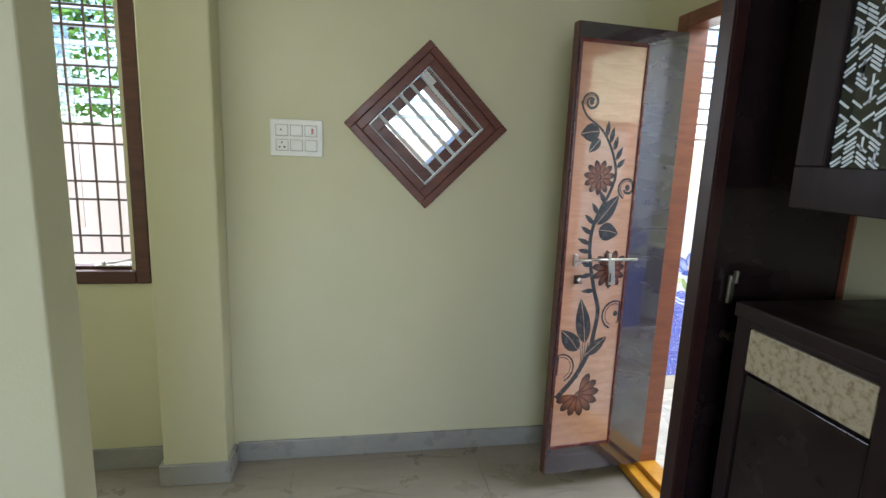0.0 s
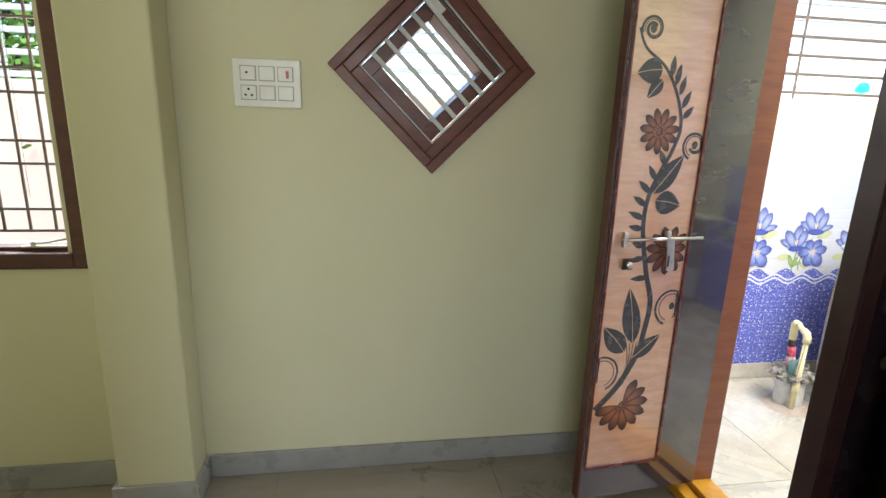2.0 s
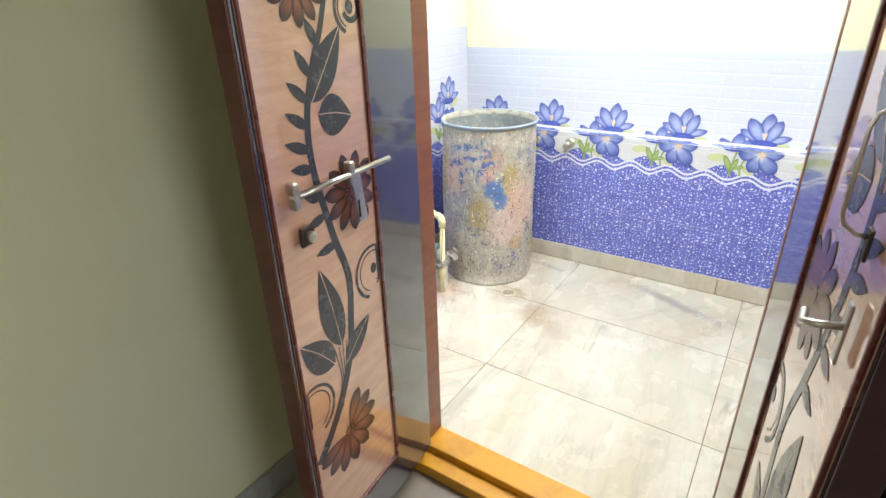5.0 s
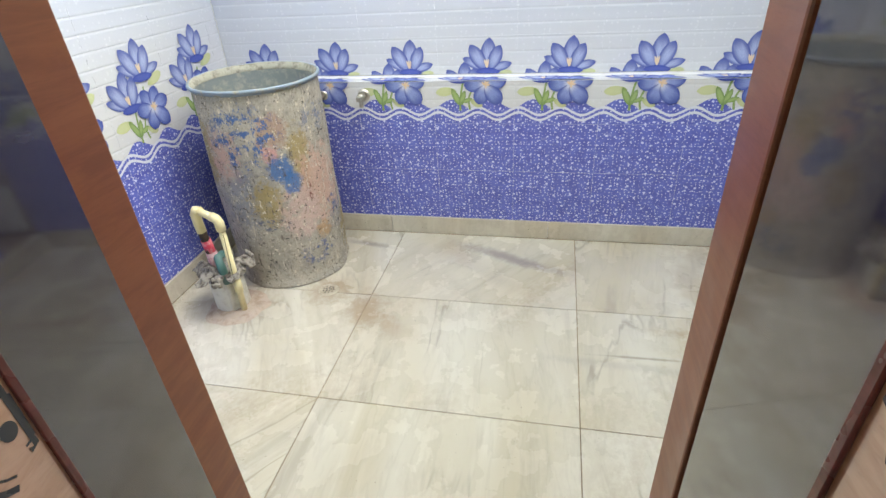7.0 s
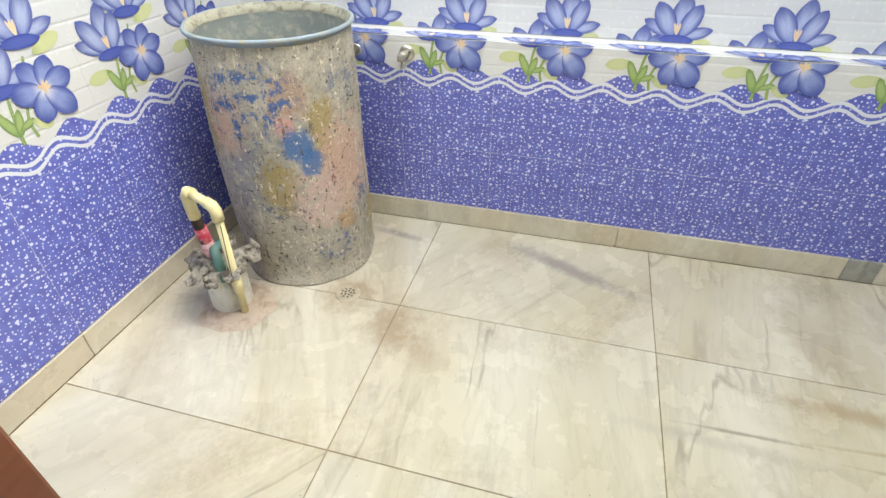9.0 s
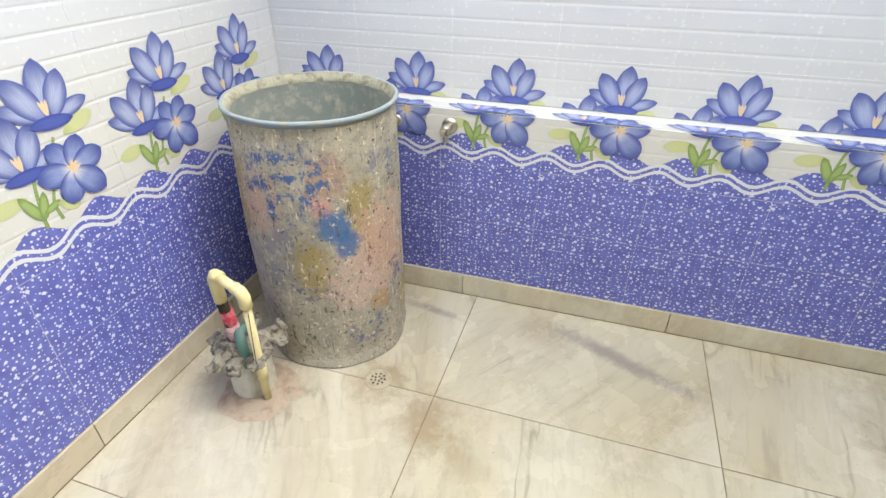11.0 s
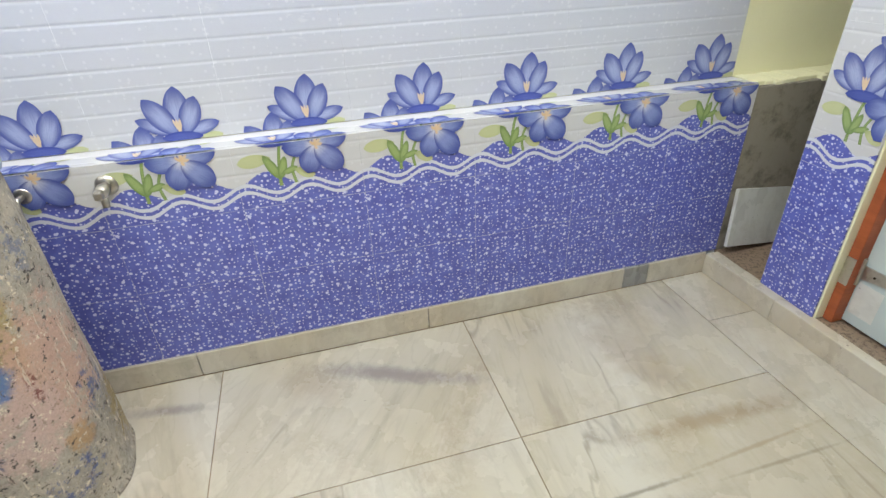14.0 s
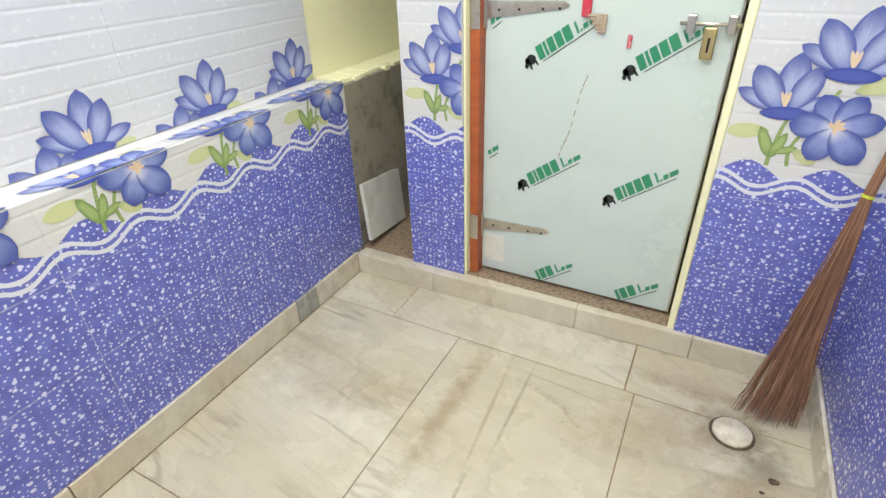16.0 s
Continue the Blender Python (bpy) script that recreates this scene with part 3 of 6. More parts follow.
def ribbon_shape(bm, pts, widths, m, lift=0.0):
    pts = [Vector((*p, 0)) for p in pts]
    uv = bm.loops.layers.uv.verify()
    prev = None
    n = len(pts)
    for i, p in enumerate(pts):
        d = (pts[min(i + 1, n - 1)] - pts[max(i - 1, 0)]).normalized()
        s = Vector((-d.y, d.x, 0))
        w = widths if isinstance(widths, float) else widths[0] + (widths[1] - widths[0]) * i / (n - 1)
        cur = [bm.verts.new(m @ (p + s * w * k + Vector((0, 0, lift)))) for k in (-1, 1)]
        if prev:
            f = bm.faces.new((prev[0], cur[0], cur[1], prev[1]))
            for lp, q in zip(f.loops, ((0, 0), (0, 1), (1, 1), (1, 0))):
                lp[uv].uv = q
        prev = cur


def smooth_path(pts, n=8):
    out = []
    p = [Vector((*q, 0)) for q in pts]
    for i in range(len(p) - 1):
        p0, p1, p2, p3 = p[max(i - 1, 0)], p[i], p[i + 1], p[min(i + 2, len(p) - 1)]
        for k in range(n):
            t = k / n
            q = 0.5 * (2 * p1 + (p2 - p0) * t + (2 * p0 - 5 * p1 + 4 * p2 - p3) * t * t + (3 * p1 - p0 - 3 * p2 + p3) * t ** 3)
            out.append((q.x, q.y))
    return out + [(p[-1].x, p[-1].y)]


def circle_path(c, r, a0, a1, n=18, shrink=1.0):
    return [(c[0] + r * (1 + (shrink - 1) * i / n) * math.cos(radians(a0 + (a1 - a0) * i / n)), c[1] + r * (1 + (shrink - 1) * i / n) * math.sin(radians(a0 + (a1 - a0) * i / n))) for i in range(n + 1)]


# ---- large structure ----
HALL_Z = 0.105  # the hall's floor lies above the wash yard's floor
NORTH, DOORWALL = 2.628, 1.352
DIA = (0.244, 1.839, 0.402)  # middle and half diagonal of the diamond window's frame

ground = structure("ground", boxed((-60, -60, -0.6), (60, 60, -0.35)), EARTH, "dry brown ground around the house", "ground")

# hall shell
hall_slab = structure("floor", boxed((-3.4, -2.9, -0.3), (1.352, 2.86, HALL_Z - 0.004)), JOINT, "hall floor bed under dull marble slabs", "floor")
xs, ys = [-3.4, -2.3, -1.35, -0.4, 0.55, 1.349], [-2.9, -2.0, -1.1, -0.2, 0.7, 1.6, 2.626]
for i in range(len(xs) - 1):
    for j in range(len(ys) - 1):
        part("marble_slab", boxed((xs[i] + 0.001, ys[j] + 0.001, HALL_Z - 0.02), (xs[i + 1] - 0.001, ys[j + 1] - 0.001, HALL_Z)), HALL_FLOOR, hall_slab)

# the diamond opening goes right through the north wall
bm = bmesh.new()
hole_half = 0.315


def diamond_ring(y):
    cx, cz = DIA[0], DIA[1]
    return [(cx - hole_half, y, cz), (cx, y, cz - hole_half), (cx + hole_half, y, cz), (cx, y, cz + hole_half)]


def square_ring(y):
    cx, cz, s = DIA[0], DIA[1], 0.55
    return [(cx - s, y, cz - s), (cx + s, y, cz - s), (cx + s, y, cz + s), (cx - s, y, cz + s)]


for y in (NORTH, NORTH + 0.23):
    d = [bm.verts.new(p) for p in diamond_ring(y)]
    s = [bm.verts.new(p) for p in square_ring(y)]
    bm.faces.new((s[0], s[1], d[1]))
    bm.faces.new((s[1], s[2], d[2]))
    bm.faces.new((s[2], s[3], d[3]))
    bm.faces.new((s[3], s[0], d[0]))
    bm.faces.new((s[0], d[1], d[0]))
    bm.faces.new((s[1], d[2], d[1]))
    bm.faces.new((s[2], d[3], d[2]))
    bm.faces.new((s[3], d[0], d[3]))
    if y == NORTH:
        first = d
for k in range(4):
    bm.faces.new((first[k], first[(k + 1) % 4], d[(k + 1) % 4], d[k]))
rest = wall_with_holes("y", NORTH, 0.23, (-3.4, 1.447), (-0.35, 3.0), [(DIA[0] - 0.55, DIA[0] + 0.55, DIA[1] - 0.55, DIA[1] + 0.55), (-2.35, -1.13, 1.11, 2.45)])
tmp = bpy.data.meshes.new("tmp")
rest.to_mesh(tmp)
rest.free()
bm.from_mesh(tmp)
bpy.data.meshes.remove(tmp)
bmesh.ops.remove_doubles(bm, verts=bm.verts, dist=1e-5)
bmesh.ops.recalc_face_normals(bm, faces=bm.faces)
structure("wall_north", bm, LIME, "pale lime painted hall wall with a diamond window", "wall")
structure("wall_door", wall_with_holes("x", DOORWALL, 0.095, (-2.9, 2.627), (-0.35, 3.0), [(1.335, 2.349, -0.34, 2.37)]), LIME, "pale lime painted wall with the double doorway", "wall")
# the opening here is added for the rear fill light
structure("wall_south", wall_with_holes("y", -2.9, 0.2, (-3.4, 1.352), (-0.35, 3.0), [(-1.5, 0.3, 1.1, 2.4)]), LIME, "pale lime painted rear wall with an added window opening", "wall")
structure("wall_west", boxed((-3.6, -2.9, -0.35), (-3.4, 2.858, 3.0)), LIME, "pale lime painted side wall of the hall", "wall")
structure("wall_partition", boxed((-3.399, 1.08, HALL_Z), (-0.677, 1.205, 2.999), 0.006), LIME, "pale lime painted partition wall with a rounded corner", "wall")
structure("ceiling", boxed((-3.6, -2.9, 3.0), (1.447, 2.858, 3.15)), CEIL, "plain white painted hall ceiling", "ceiling")
structure("pillar", boxed((-0.99, 2.46, HALL_Z), (-0.703, 2.627, 2.999), 0.008), LIME, "pale lime painted square pillar against the wall", "pillar")
structure("baseboard", boxed((-0.685, 2.612, HALL_Z + 0.001), (1.35, 2.6275, 0.212), 0.003), GREYSKIRT, "grey marble skirting along the hall wall", "skirting")
structure("baseboard_2", boxed((-3.39, 2.612, HALL_Z + 0.001), (-1.008, 2.6275, 0.215), 0.003), GREYSKIRT, "grey marble skirting under the window", "skirting")
bm = boxed((-1.007, 2.443, HALL_Z + 0.001), (-0.702, 2.4595, 0.212), 0.003)
box(bm, (-0.7025, 2.443, HALL_Z + 0.001), (-0.686, 2.611, 0.212), 0.003)
box(bm, (-1.007, 2.46, HALL_Z + 0.001), (-0.9905, 2.611, 0.212), 0.003)
structure("baseboard_3", bm, GREYSKIRT, "grey marble skirting round the pillar", "skirting")

# wash yard shell; faces of the tiles: west 1.545 / 1.455, north 3.418, east 3.382 below the ledge and 3.53 above
WY_N, WY_E, WY_E2, LEDGE = 3.418, 3.382, 3.53, 0.866
structure("floor_2", boxed((1.4475, -0.9, -0.3), (3.8, 3.65, -0.003)), JOINT, "wash yard floor bed with dirty joints", "floor")
wall_n = structure("wall_north_2", wall_with_holes("y", WY_N + 0.007, 0.2, (1.4475, 3.8), (-0.35, 3.0), [(1.75, 3.43, 1.835, 2.78)]), CREAM, "pale yellow wall above blue printed tiles with a barred opening", "wall")
wall_e = structure("wall_east", boxed((WY_E2 + 0.007, -0.9, -0.35), (3.8, WY_N + 0.006, 3.0)), CREAM, "pale yellow wall above blue printed tiles", "wall")
wall_e2 = structure("wall_east_2", boxed((WY_E + 0.007, 0.203, 0), (WY_E2 + 0.006, WY_N + 0.006, LEDGE - 0.007)), GROUT, "low tiled wall that forms a ledge", "wall")
bm = boxed((WY_E + 0.006, -0.9, 0), (WY_E2 + 0.006, 0.2025, LEDGE - 0.013), 0.006)
structure("wall_east_3", bm, CEMENT, "unfinished rough grey cement end of the low wall", "wall")
bm = bmesh.new()
for k in range(26):
    a = random.random()
    box(bm, (WY_E + 0.002 + 0.03 * random.random(), -0.8 + k * 0.038, LEDGE - 0.017 - 0.012 * a), (WY_E2 + 0.0065, -0.8 + (k + 1) * 0.038 + 0.004, LEDGE - 0.002 + 0.006 * random.random()), 0.004)
structure("ledge_mortar", bm, CREAM, "lumpy yellow painted mortar on the ledge end", "ledge")
wall_w = structure("wall_west_2", boxed((1.4475, -0.9, -0.3), (1.538, 1.25, 3.0)), CREAM, "pale yellow wall above blue printed tiles", "wall")
structure("wall_south_2", wall_with_holes("y", -0.9, 0.15, (1.4475, 3.8), (-0.35, 3.0), []), CREAM, "plain pale yellow wall at the back of the niche", "wall")
pier_l = structure("pier_1", boxed((2.848, -0.2, 0.1), (3.103, 0.209, 2.999)), GROUT, "narrow tiled pier beside the small door", "pier")
pier_r = structure("pier_2", boxed((1.5385, -0.2, 0.1), (1.998, 0.209, 2.999)), GROUT, "tiled pier beside the small door", "pier")
structure("lintel", boxed((1.9985, -0.2, 2.05), (2.8475, 0.209, 2.999)), CREAM, "pale yellow wall over the small door", "wall")
structure("bathroom_wall", boxed((1.5385, -0.7, 0.1), (3.1, -0.6, 2.999)), CREAM, "plain wall behind the small door", "wall")
# ceiling with an open skylight, out of view, assumed from the brightly lit ledge
bm = bmesh.new()
for lo, hi in (((1.4475, -0.9, 2.9), (1.8, 3.65, 3.05)), ((3.1, -0.9, 2.9), (3.8, 3.65, 3.05)), ((1.8, -0.9, 2.9), (3.1, 0.7, 3.05)), ((1.8, 2.8, 2.9), (3.1, 3.65, 3.05))):
    box(bm, lo, hi)
structure("ceiling_2", bm, CEIL, "white ceiling with an assumed, unseen skylight opening", "ceiling")


# step of the small doorway, its front a little out of square
def step_front(x):
    return 0.268 - (3.39 - x) * 0.026


bm = bmesh.new()
box(bm, (1.539, -0.6, 0.0), (3.4, 0.2, 0.097))
step = structure("step", bm, GRANITE, "raised speckled brown granite sill of the small door", "step")
for x0, x1 in ((1.545, 1.93), (1.9308, 2.35), (2.3508, 2.98), (2.9808, 3.369)):
    bm = boxed((x0, 0.2005, 0.0), (x1, 0.25, 0.101), 0.004)
    for v in bm.verts:
        v.co.y = v.co.y - 0.25 + step_front(v.co.x) if v.co.y > 0.22 else v.co.y
    part("step_riser", bm, SKIRT, step)


# ---- tiles and their printed flowers ----
tile_cache = {}


def tile_mesh(w, h, u0, w0, t=0.006):
    key = tuple(round(q, 4) for q in (w, h, u0, w0))
    if key not in tile_cache:
        bm = bmesh.new()
        box(bm, (0, 0, -t), (w, h, 0))
        es = [e for e in bm.edges if all(abs(v.co.z) < 1e-6 for v in e.verts) and abs(e.verts[0].co.y - e.verts[1].co.y) < 1e-6]
        bmesh.ops.bevel(bm, geom=es, offset=0.0003, segments=1, affect="EDGES")
        uv = bm.loops.layers.uv.verify()
        for f in bm.faces:
            for lp in f.loops:
                lp[uv].uv = (u0 + lp.vert.co.x, w0 + lp.vert.co.y)
        bmesh.ops.recalc_face_normals(bm, faces=bm.faces)
        me = bpy.data.meshes.new("tile")
        bm.to_mesh(me)
        bm.free()
        me.materials.append(TILEMAT)
        tile_cache[key] = me
    return tile_cache[key]


def frame_matrix(origin, u, w):
    u, w = Vector(u), Vector(w)
    o = u.cross(w)
    return Matrix(((u.x, w.x, o.x, origin[0]), (u.y, w.y, o.y, origin[1]), (u.z, w.z, o.z, origin[2]), (0, 0, 0, 1)))


def lay_tiles(parent, m, span, rows, tip, shift=0.0):
    """Tiles in the frame m (u, w, out), over span of u and rows of w; tip: u of one flower's tip; shift: the pattern's w minus the wall's."""
    g = 0.0001
    first = math.floor((span[0] - tip - 0.14) / TILE)
    for k in range(first, first + 40):
        a, b2 = tip + 0.14 + k * TILE, tip + 0.14 + (k + 1) * TILE
        lo, hi = max(a, span[0]), min(b2, span[1])
        if hi - lo < 0.012:
            continue
        for w0, w1 in rows:
            me = tile_mesh(hi - lo - 2 * g, w1 - w0 - 2 * g, lo + g - a + 0.14, w0 + g + shift)
            ob = new("tile", me)
            ob.parent = parent
            ob.matrix_world = m @ pose(lo + g, w0 + g, random.uniform(-0.00012, 0.00012))


def cluster():
    """The printed spray: three crocus flowers with leaves; origin at the top flower's tip line, y is height on the wall."""
    bm = bmesh.new()
    m = Matrix()
    lift = [0.0]
    mats = [PETAL, PETAL_OPEN, LEAF_LIGHT, LEAF_DARK, STAMEN, PETAL_CUP]

    def use(i, fn, *a, **k):
        n = len(bm.faces)
        bm.faces.ensure_lookup_table()
        lift[0] += 0.00012
        fn(bm, *a, m, lift[0], **k)
        bm.faces.ensure_lookup_table()
        for f in bm.faces[n:]:
            f.material_index = i

    top = 1.17

    def P(u, w):
        return (u, top + w)

    # stems and leaves
    use(3, ribbon_shape, smooth_path([P(-0.132, -0.425), P(-0.13, -0.38), P(-0.118, -0.30), P(-0.10, -0.26)]), (0.006, 0.004))
    use(3, ribbon_shape, smooth_path([P(-0.082, -0.42), P(-0.088, -0.37), P(-0.07, -0.32), P(-0.02, -0.2)]), (0.005, 0.004))
    use(2, petal_shape, P(-0.15, -0.325), P(-0.255, -0.335), 0.022)
    use(3, petal_shape, P(-0.13, -0.40), P(-0.172, -0.315), 0.016, tipness=0.9)
    use(3, petal_shape, P(-0.13, -0.40), P(-0.105, -0.325), 0.014, tipness=0.9)
    use(3, petal_shape, P(-0.125, -0.385), P(-0.07, -0.365), 0.011)
    use(2, petal_shape, P(-0.08, -0.372), P(-0.018, -0.402), 0.018)
    use(2, petal_shape, P(0.01, -0.2), P(0.115, -0.165), 0.022)

    def crocus(cx, cy, turn, size):
        """A half-open flower: its base at (cx, cy), turned and scaled."""
        co, si = math.cos(radians(turn)) * size, math.sin(radians(turn)) * size

        def F(u, w):
            u *= 1.14
            return P(cx + u * co - w * si, cy + u * si + w * co)

        for i, b2, t2, hw in ((0, (-0.012, 0.008), (-0.108, 0.066), 0.023), (0, (0.012, 0.006), (0.110, 0.038), 0.022), (0, (0.0, 0.0), (0.012, 0.160), 0.040), (0, (-0.008, 0.004), (-0.075, 0.128), 0.036), (0, (0.012, 0.004), (0.060, 0.124), 0.033)):
            use(i, petal_shape, F(*b2), F(*t2), hw * size, tipness=1.05, blunt=0.6)
        for d in (-0.012, -0.003, 0.007):
            use(4, petal_shape, F(0.0, 0.012), F(d, 0.058), 0.0045 * size)
        use(5, petal_shape, F(-0.052, -0.001), F(0.058, -0.004), 0.019 * size, tipness=1.0)

    crocus(-0.130, -0.270, 4, 0.97)
    crocus(-0.012, -0.160, 0, 1.0)
    # open flower below
    c = (-0.005, -0.300)
    for d, hw in (((-0.046, 0.086), 0.034), ((0.048, 0.088), 0.034), ((0.106, 0.028), 0.034), ((-0.104, 0.004), 0.035), ((-0.036, -0.092), 0.038), ((0.080, -0.088), 0.040)):
        use(1, petal_shape, P(*c), P(c[0] + d[0], c[1] + d[1]), hw, tipness=1.15, blunt=0.55)
    for d in ((0.02, 0.02), (0.026, 0.004), (-0.014, 0.016), (0.008, -0.014), (0.006, 0.026)):
        use(4, petal_shape, P(*c), P(c[0] + d[0], c[1] + d[1]), 0.005)
    return bm, mats


spray_cache = {}


def spray_mesh(lo, hi, left=-9.0, right=9.0):
    """The printed spray cut to a band of height lo..hi and to left..right."""
    key = tuple(round(q, 3) for q in (lo, hi, left, right))
    if key not in spray_cache:
        bm, mats = cluster()
        for co, no in (((0, lo, 0), (0, -1, 0)), ((0, hi, 0), (0, 1, 0)), ((left, 0, 0), (-1, 0, 0)), ((right, 0, 0), (1, 0, 0))):
            bmesh.ops.bisect_plane(bm, geom=bm.verts[:] + bm.edges[:] + bm.faces[:], plane_co=co, plane_no=no, clear_outer=True)
        me = bpy.data.meshes.new("flower_print")
        bm.to_mesh(me)
        bm.free()
        for q in mats:
            me.materials.append(q)
        spray_cache[key] = me
    return spray_cache[key]


def print_spray(parent, m, me):
    if not len(me.polygons):
        return
    ob = new("flower_print", me)
    ob.parent = parent
    ob.matrix_world = m @ pose(0, 0, 0.0008)


SKT = 0.105  # height of the wash yard's skirting
ROWS_LOW = [(SKT, 0.395), (0.395, 0.652), (0.652, LEDGE)]
# east: lower face, ledge, upper face
mE = frame_matrix((WY_E, 0, 0), (0, -1, 0), (0, 0, 1))
TIP, NEND = 2.346, WY_N - 0.001
LOW_SHIFT, UP_SHIFT, LEDGE_TILE = 0.025, 0.129, 0.083
lay_tiles(wall_e2, mE, (-NEND, -0.205), ROWS_LOW, -TIP)
mL = frame_matrix((WY_E, 0, LEDGE), (0, -1, 0), (1, 0, 0))
lay_tiles(wall_e2, mL, (-NEND, -0.205), [(0.0, LEDGE_TILE)], -TIP, 0.88)
part("ledge_fill", boxed((WY_E + LEDGE_TILE + 0.0005, 0.206, LEDGE - 0.0065), (WY_E2 + 0.001, NEND, LEDGE - 0.0008)), GROUT, wall_e2, "white cement strip along the back of the ledge")
mU = frame_matrix((WY_E2, 0, 0), (0, -1, 0), (0, 0, 1))
lay_tiles(wall_e, mU, (-NEND, -0.203), [(LEDGE + 0.001, 1.05), (1.05, 1.346)], -TIP, UP_SHIFT)
for k in range(-2, 6):
    y = TIP - k * TILE
    right = min(9.0, y - 0.206)
    left = max(-9.0, -(NEND - y))
    print_spray(wall_e2, frame_matrix((WY_E, y, -LOW_SHIFT), (0, -1, 0), (0, 0, 1)), spray_mesh(0.7, LEDGE + LOW_SHIFT - 0.0005, left, right))
    print_spray(wall_e2, frame_matrix((WY_E - LEDGE - LOW_SHIFT, y, LEDGE), (0, -1, 0), (1, 0, 0)), spray_mesh(LEDGE + LOW_SHIFT, LEDGE + LOW_SHIFT + LEDGE_TILE, left, right))
    print_spray(wall_e, frame_matrix((WY_E2, y, -UP_SHIFT), (0, -1, 0), (0, 0, 1)), spray_mesh(LEDGE + UP_SHIFT + 0.002, 1.4, left, right))
structure("ledge_trim", boxed((WY_E2 + 0.001, 0.204, 1.3465), (WY_E2 + 0.006, NEND, 1.364), 0.002), CREAM, "pale plaster line above the tiles", "trim")
# north
mN = frame_matrix((0, WY_N, 0), (1, 0, 0), (0, 0, 1))
lay_tiles(wall_n, mN, (1.456, WY_E2 - 0.001), [(SKT, 0.395), (0.395, 0.652), (0.652, 0.91), (0.91, 1.17), (1.17, 1.48)], 2.883)
for k in range(-3, 2):
    x = 2.883 + k * TILE
    print_spray(wall_n, frame_matrix((x - 0.004, WY_N, 0.012), (1, 0, 0), (0, 0, 1)), spray_mesh(0.4, 1.3, max(-9, 1.462 - x), WY_E2 - 0.002 - x))
# south piers
mS = frame_matrix((0, 0.215, 0), (-1, 0, 0), (0, 0, 1))
rows_s = [(0.102, 0.36), (0.36, 0.615), (0.615, 0.875), (0.875, 1.13), (1.13, 1.4), (1.4, 1.66), (1.66, 1.92), (1.92, 2.2)]
lay_tiles(pier_l, mS, (-3.103, -2.848), rows_s, -2.832)
lay_tiles(pier_r, mS, (-1.998, -1.5455), rows_s, -1.744)
print_spray(pier_l, frame_matrix((2.832, 0.215, 0.02), (-1, 0, 0), (0, 0, 1)), spray_mesh(0.4, 1.3, 2.832 - 3.103, 2.832 - 2.85))
print_spray(pier_r, frame_matrix((1.744, 0.215, 0.02), (-1, 0, 0), (0, 0, 1)), spray_mesh(0.4, 1.3, -0.253, 1.744 - 1.546))
# west
mW = frame_matrix((1.545, 0, 0), (0, 1, 0), (0, 0, 1))
lay_tiles(wall_w, mW, (0.216, 1.25), [(SKT, 0.36), (0.36, 0.615), (0.615, 0.875), (0.875, 1.13), (1.13, 1.4)], 0.42)
for y in (0.42, 0.81, 1.19):
    print_spray(wall_w, frame_matrix((1.545, y, 0.02), (0, 1, 0), (0, 0, 1)), spray_mesh(0.4, 1.3, 0.217 - y, 1.25 - y))

# skirtings of the wash yard, in lengths
sk = tagged(new("baseboard_4"), "cream marble skirting below the blue tiles", "skirting", kind="structure")
for y0, y1, mat in ((0.262, 0.565, SKIRT), (0.567, 0.69, GREYSKIRT), (0.692, 1.603, SKIRT), (1.606, 2.5, SKIRT), (2.503, 3.404, SKIRT)):
    part("skirting_length", boxed((WY_E - 0.012, y0, 0.0005), (WY_E - 0.0005, y1, SKT), 0.002), mat, sk)
for x0, x1 in ((1.456, 2.2), (2.203, 2.9), (2.903, 3.3695)):
    part("skirting_length", boxed((x0, WY_N - 0.013, 0.0005), (x1, WY_N - 0.0005, SKT), 0.002), SKIRT, sk)
for y0, y1 in ((0.222, 0.9), (0.903, 1.25)):
    part("skirting_length", boxed((1.5455, y0, 0.0005), (1.558, y1, SKT), 0.002), SKIRT, sk)

# floor slabs of the wash yard
slabs = tagged(new("floor_slabs"), "large cream marble slabs with dirty joints", "floor", kind="structure")
for x0, x1 in ((1.449, 2.073), (2.073, 2.738), (2.738, 3.3695)):
    for y0, y1 in ((0.487, 1.456), (1.456, 2.43), (2.43, 3.404)):
        part("marble_slab", boxed((x0 + 0.0016, y0 + 0.0016, -0.02), (x1 - 0.0016, y1 - 0.0016, 0), 0.0012), FLOOR, slabs)
for x0, x1 in ((1.54, 2.105), (2.108, 3.05), (3.05, 3.3695)):
    part("marble_slab", boxed((x0 + 0.0012, 0.19, -0.02), (x1 - 0.0012, 0.4852, 0), 0.0012), FLOOR, slabs)


# ---- outside ----
fence = structure("compound_wall", boxed((-9, 5.2, -0.36), (9, 5.4, 1.848), 0.01), PEACH, "peach painted compound wall", "wall")
rail = thing("railing", Matrix(), "pale grey metal railing on the compound wall", "railing")
for z in (1.868, 2.032, 2.195, 2.357, 2.518, 2.67, 2.82):
    part("rail", boxed((-9, 5.28, z), (9, 5.31, z + 0.045), 0.004), WHITEBAR, rail)
for k in range(7):
    part("post", boxed((-8.9 + k * 2.95, 5.27, 1.848), (-8.86 + k * 2.95, 5.32, 2.9), 0.004), WHITEBAR, rail)


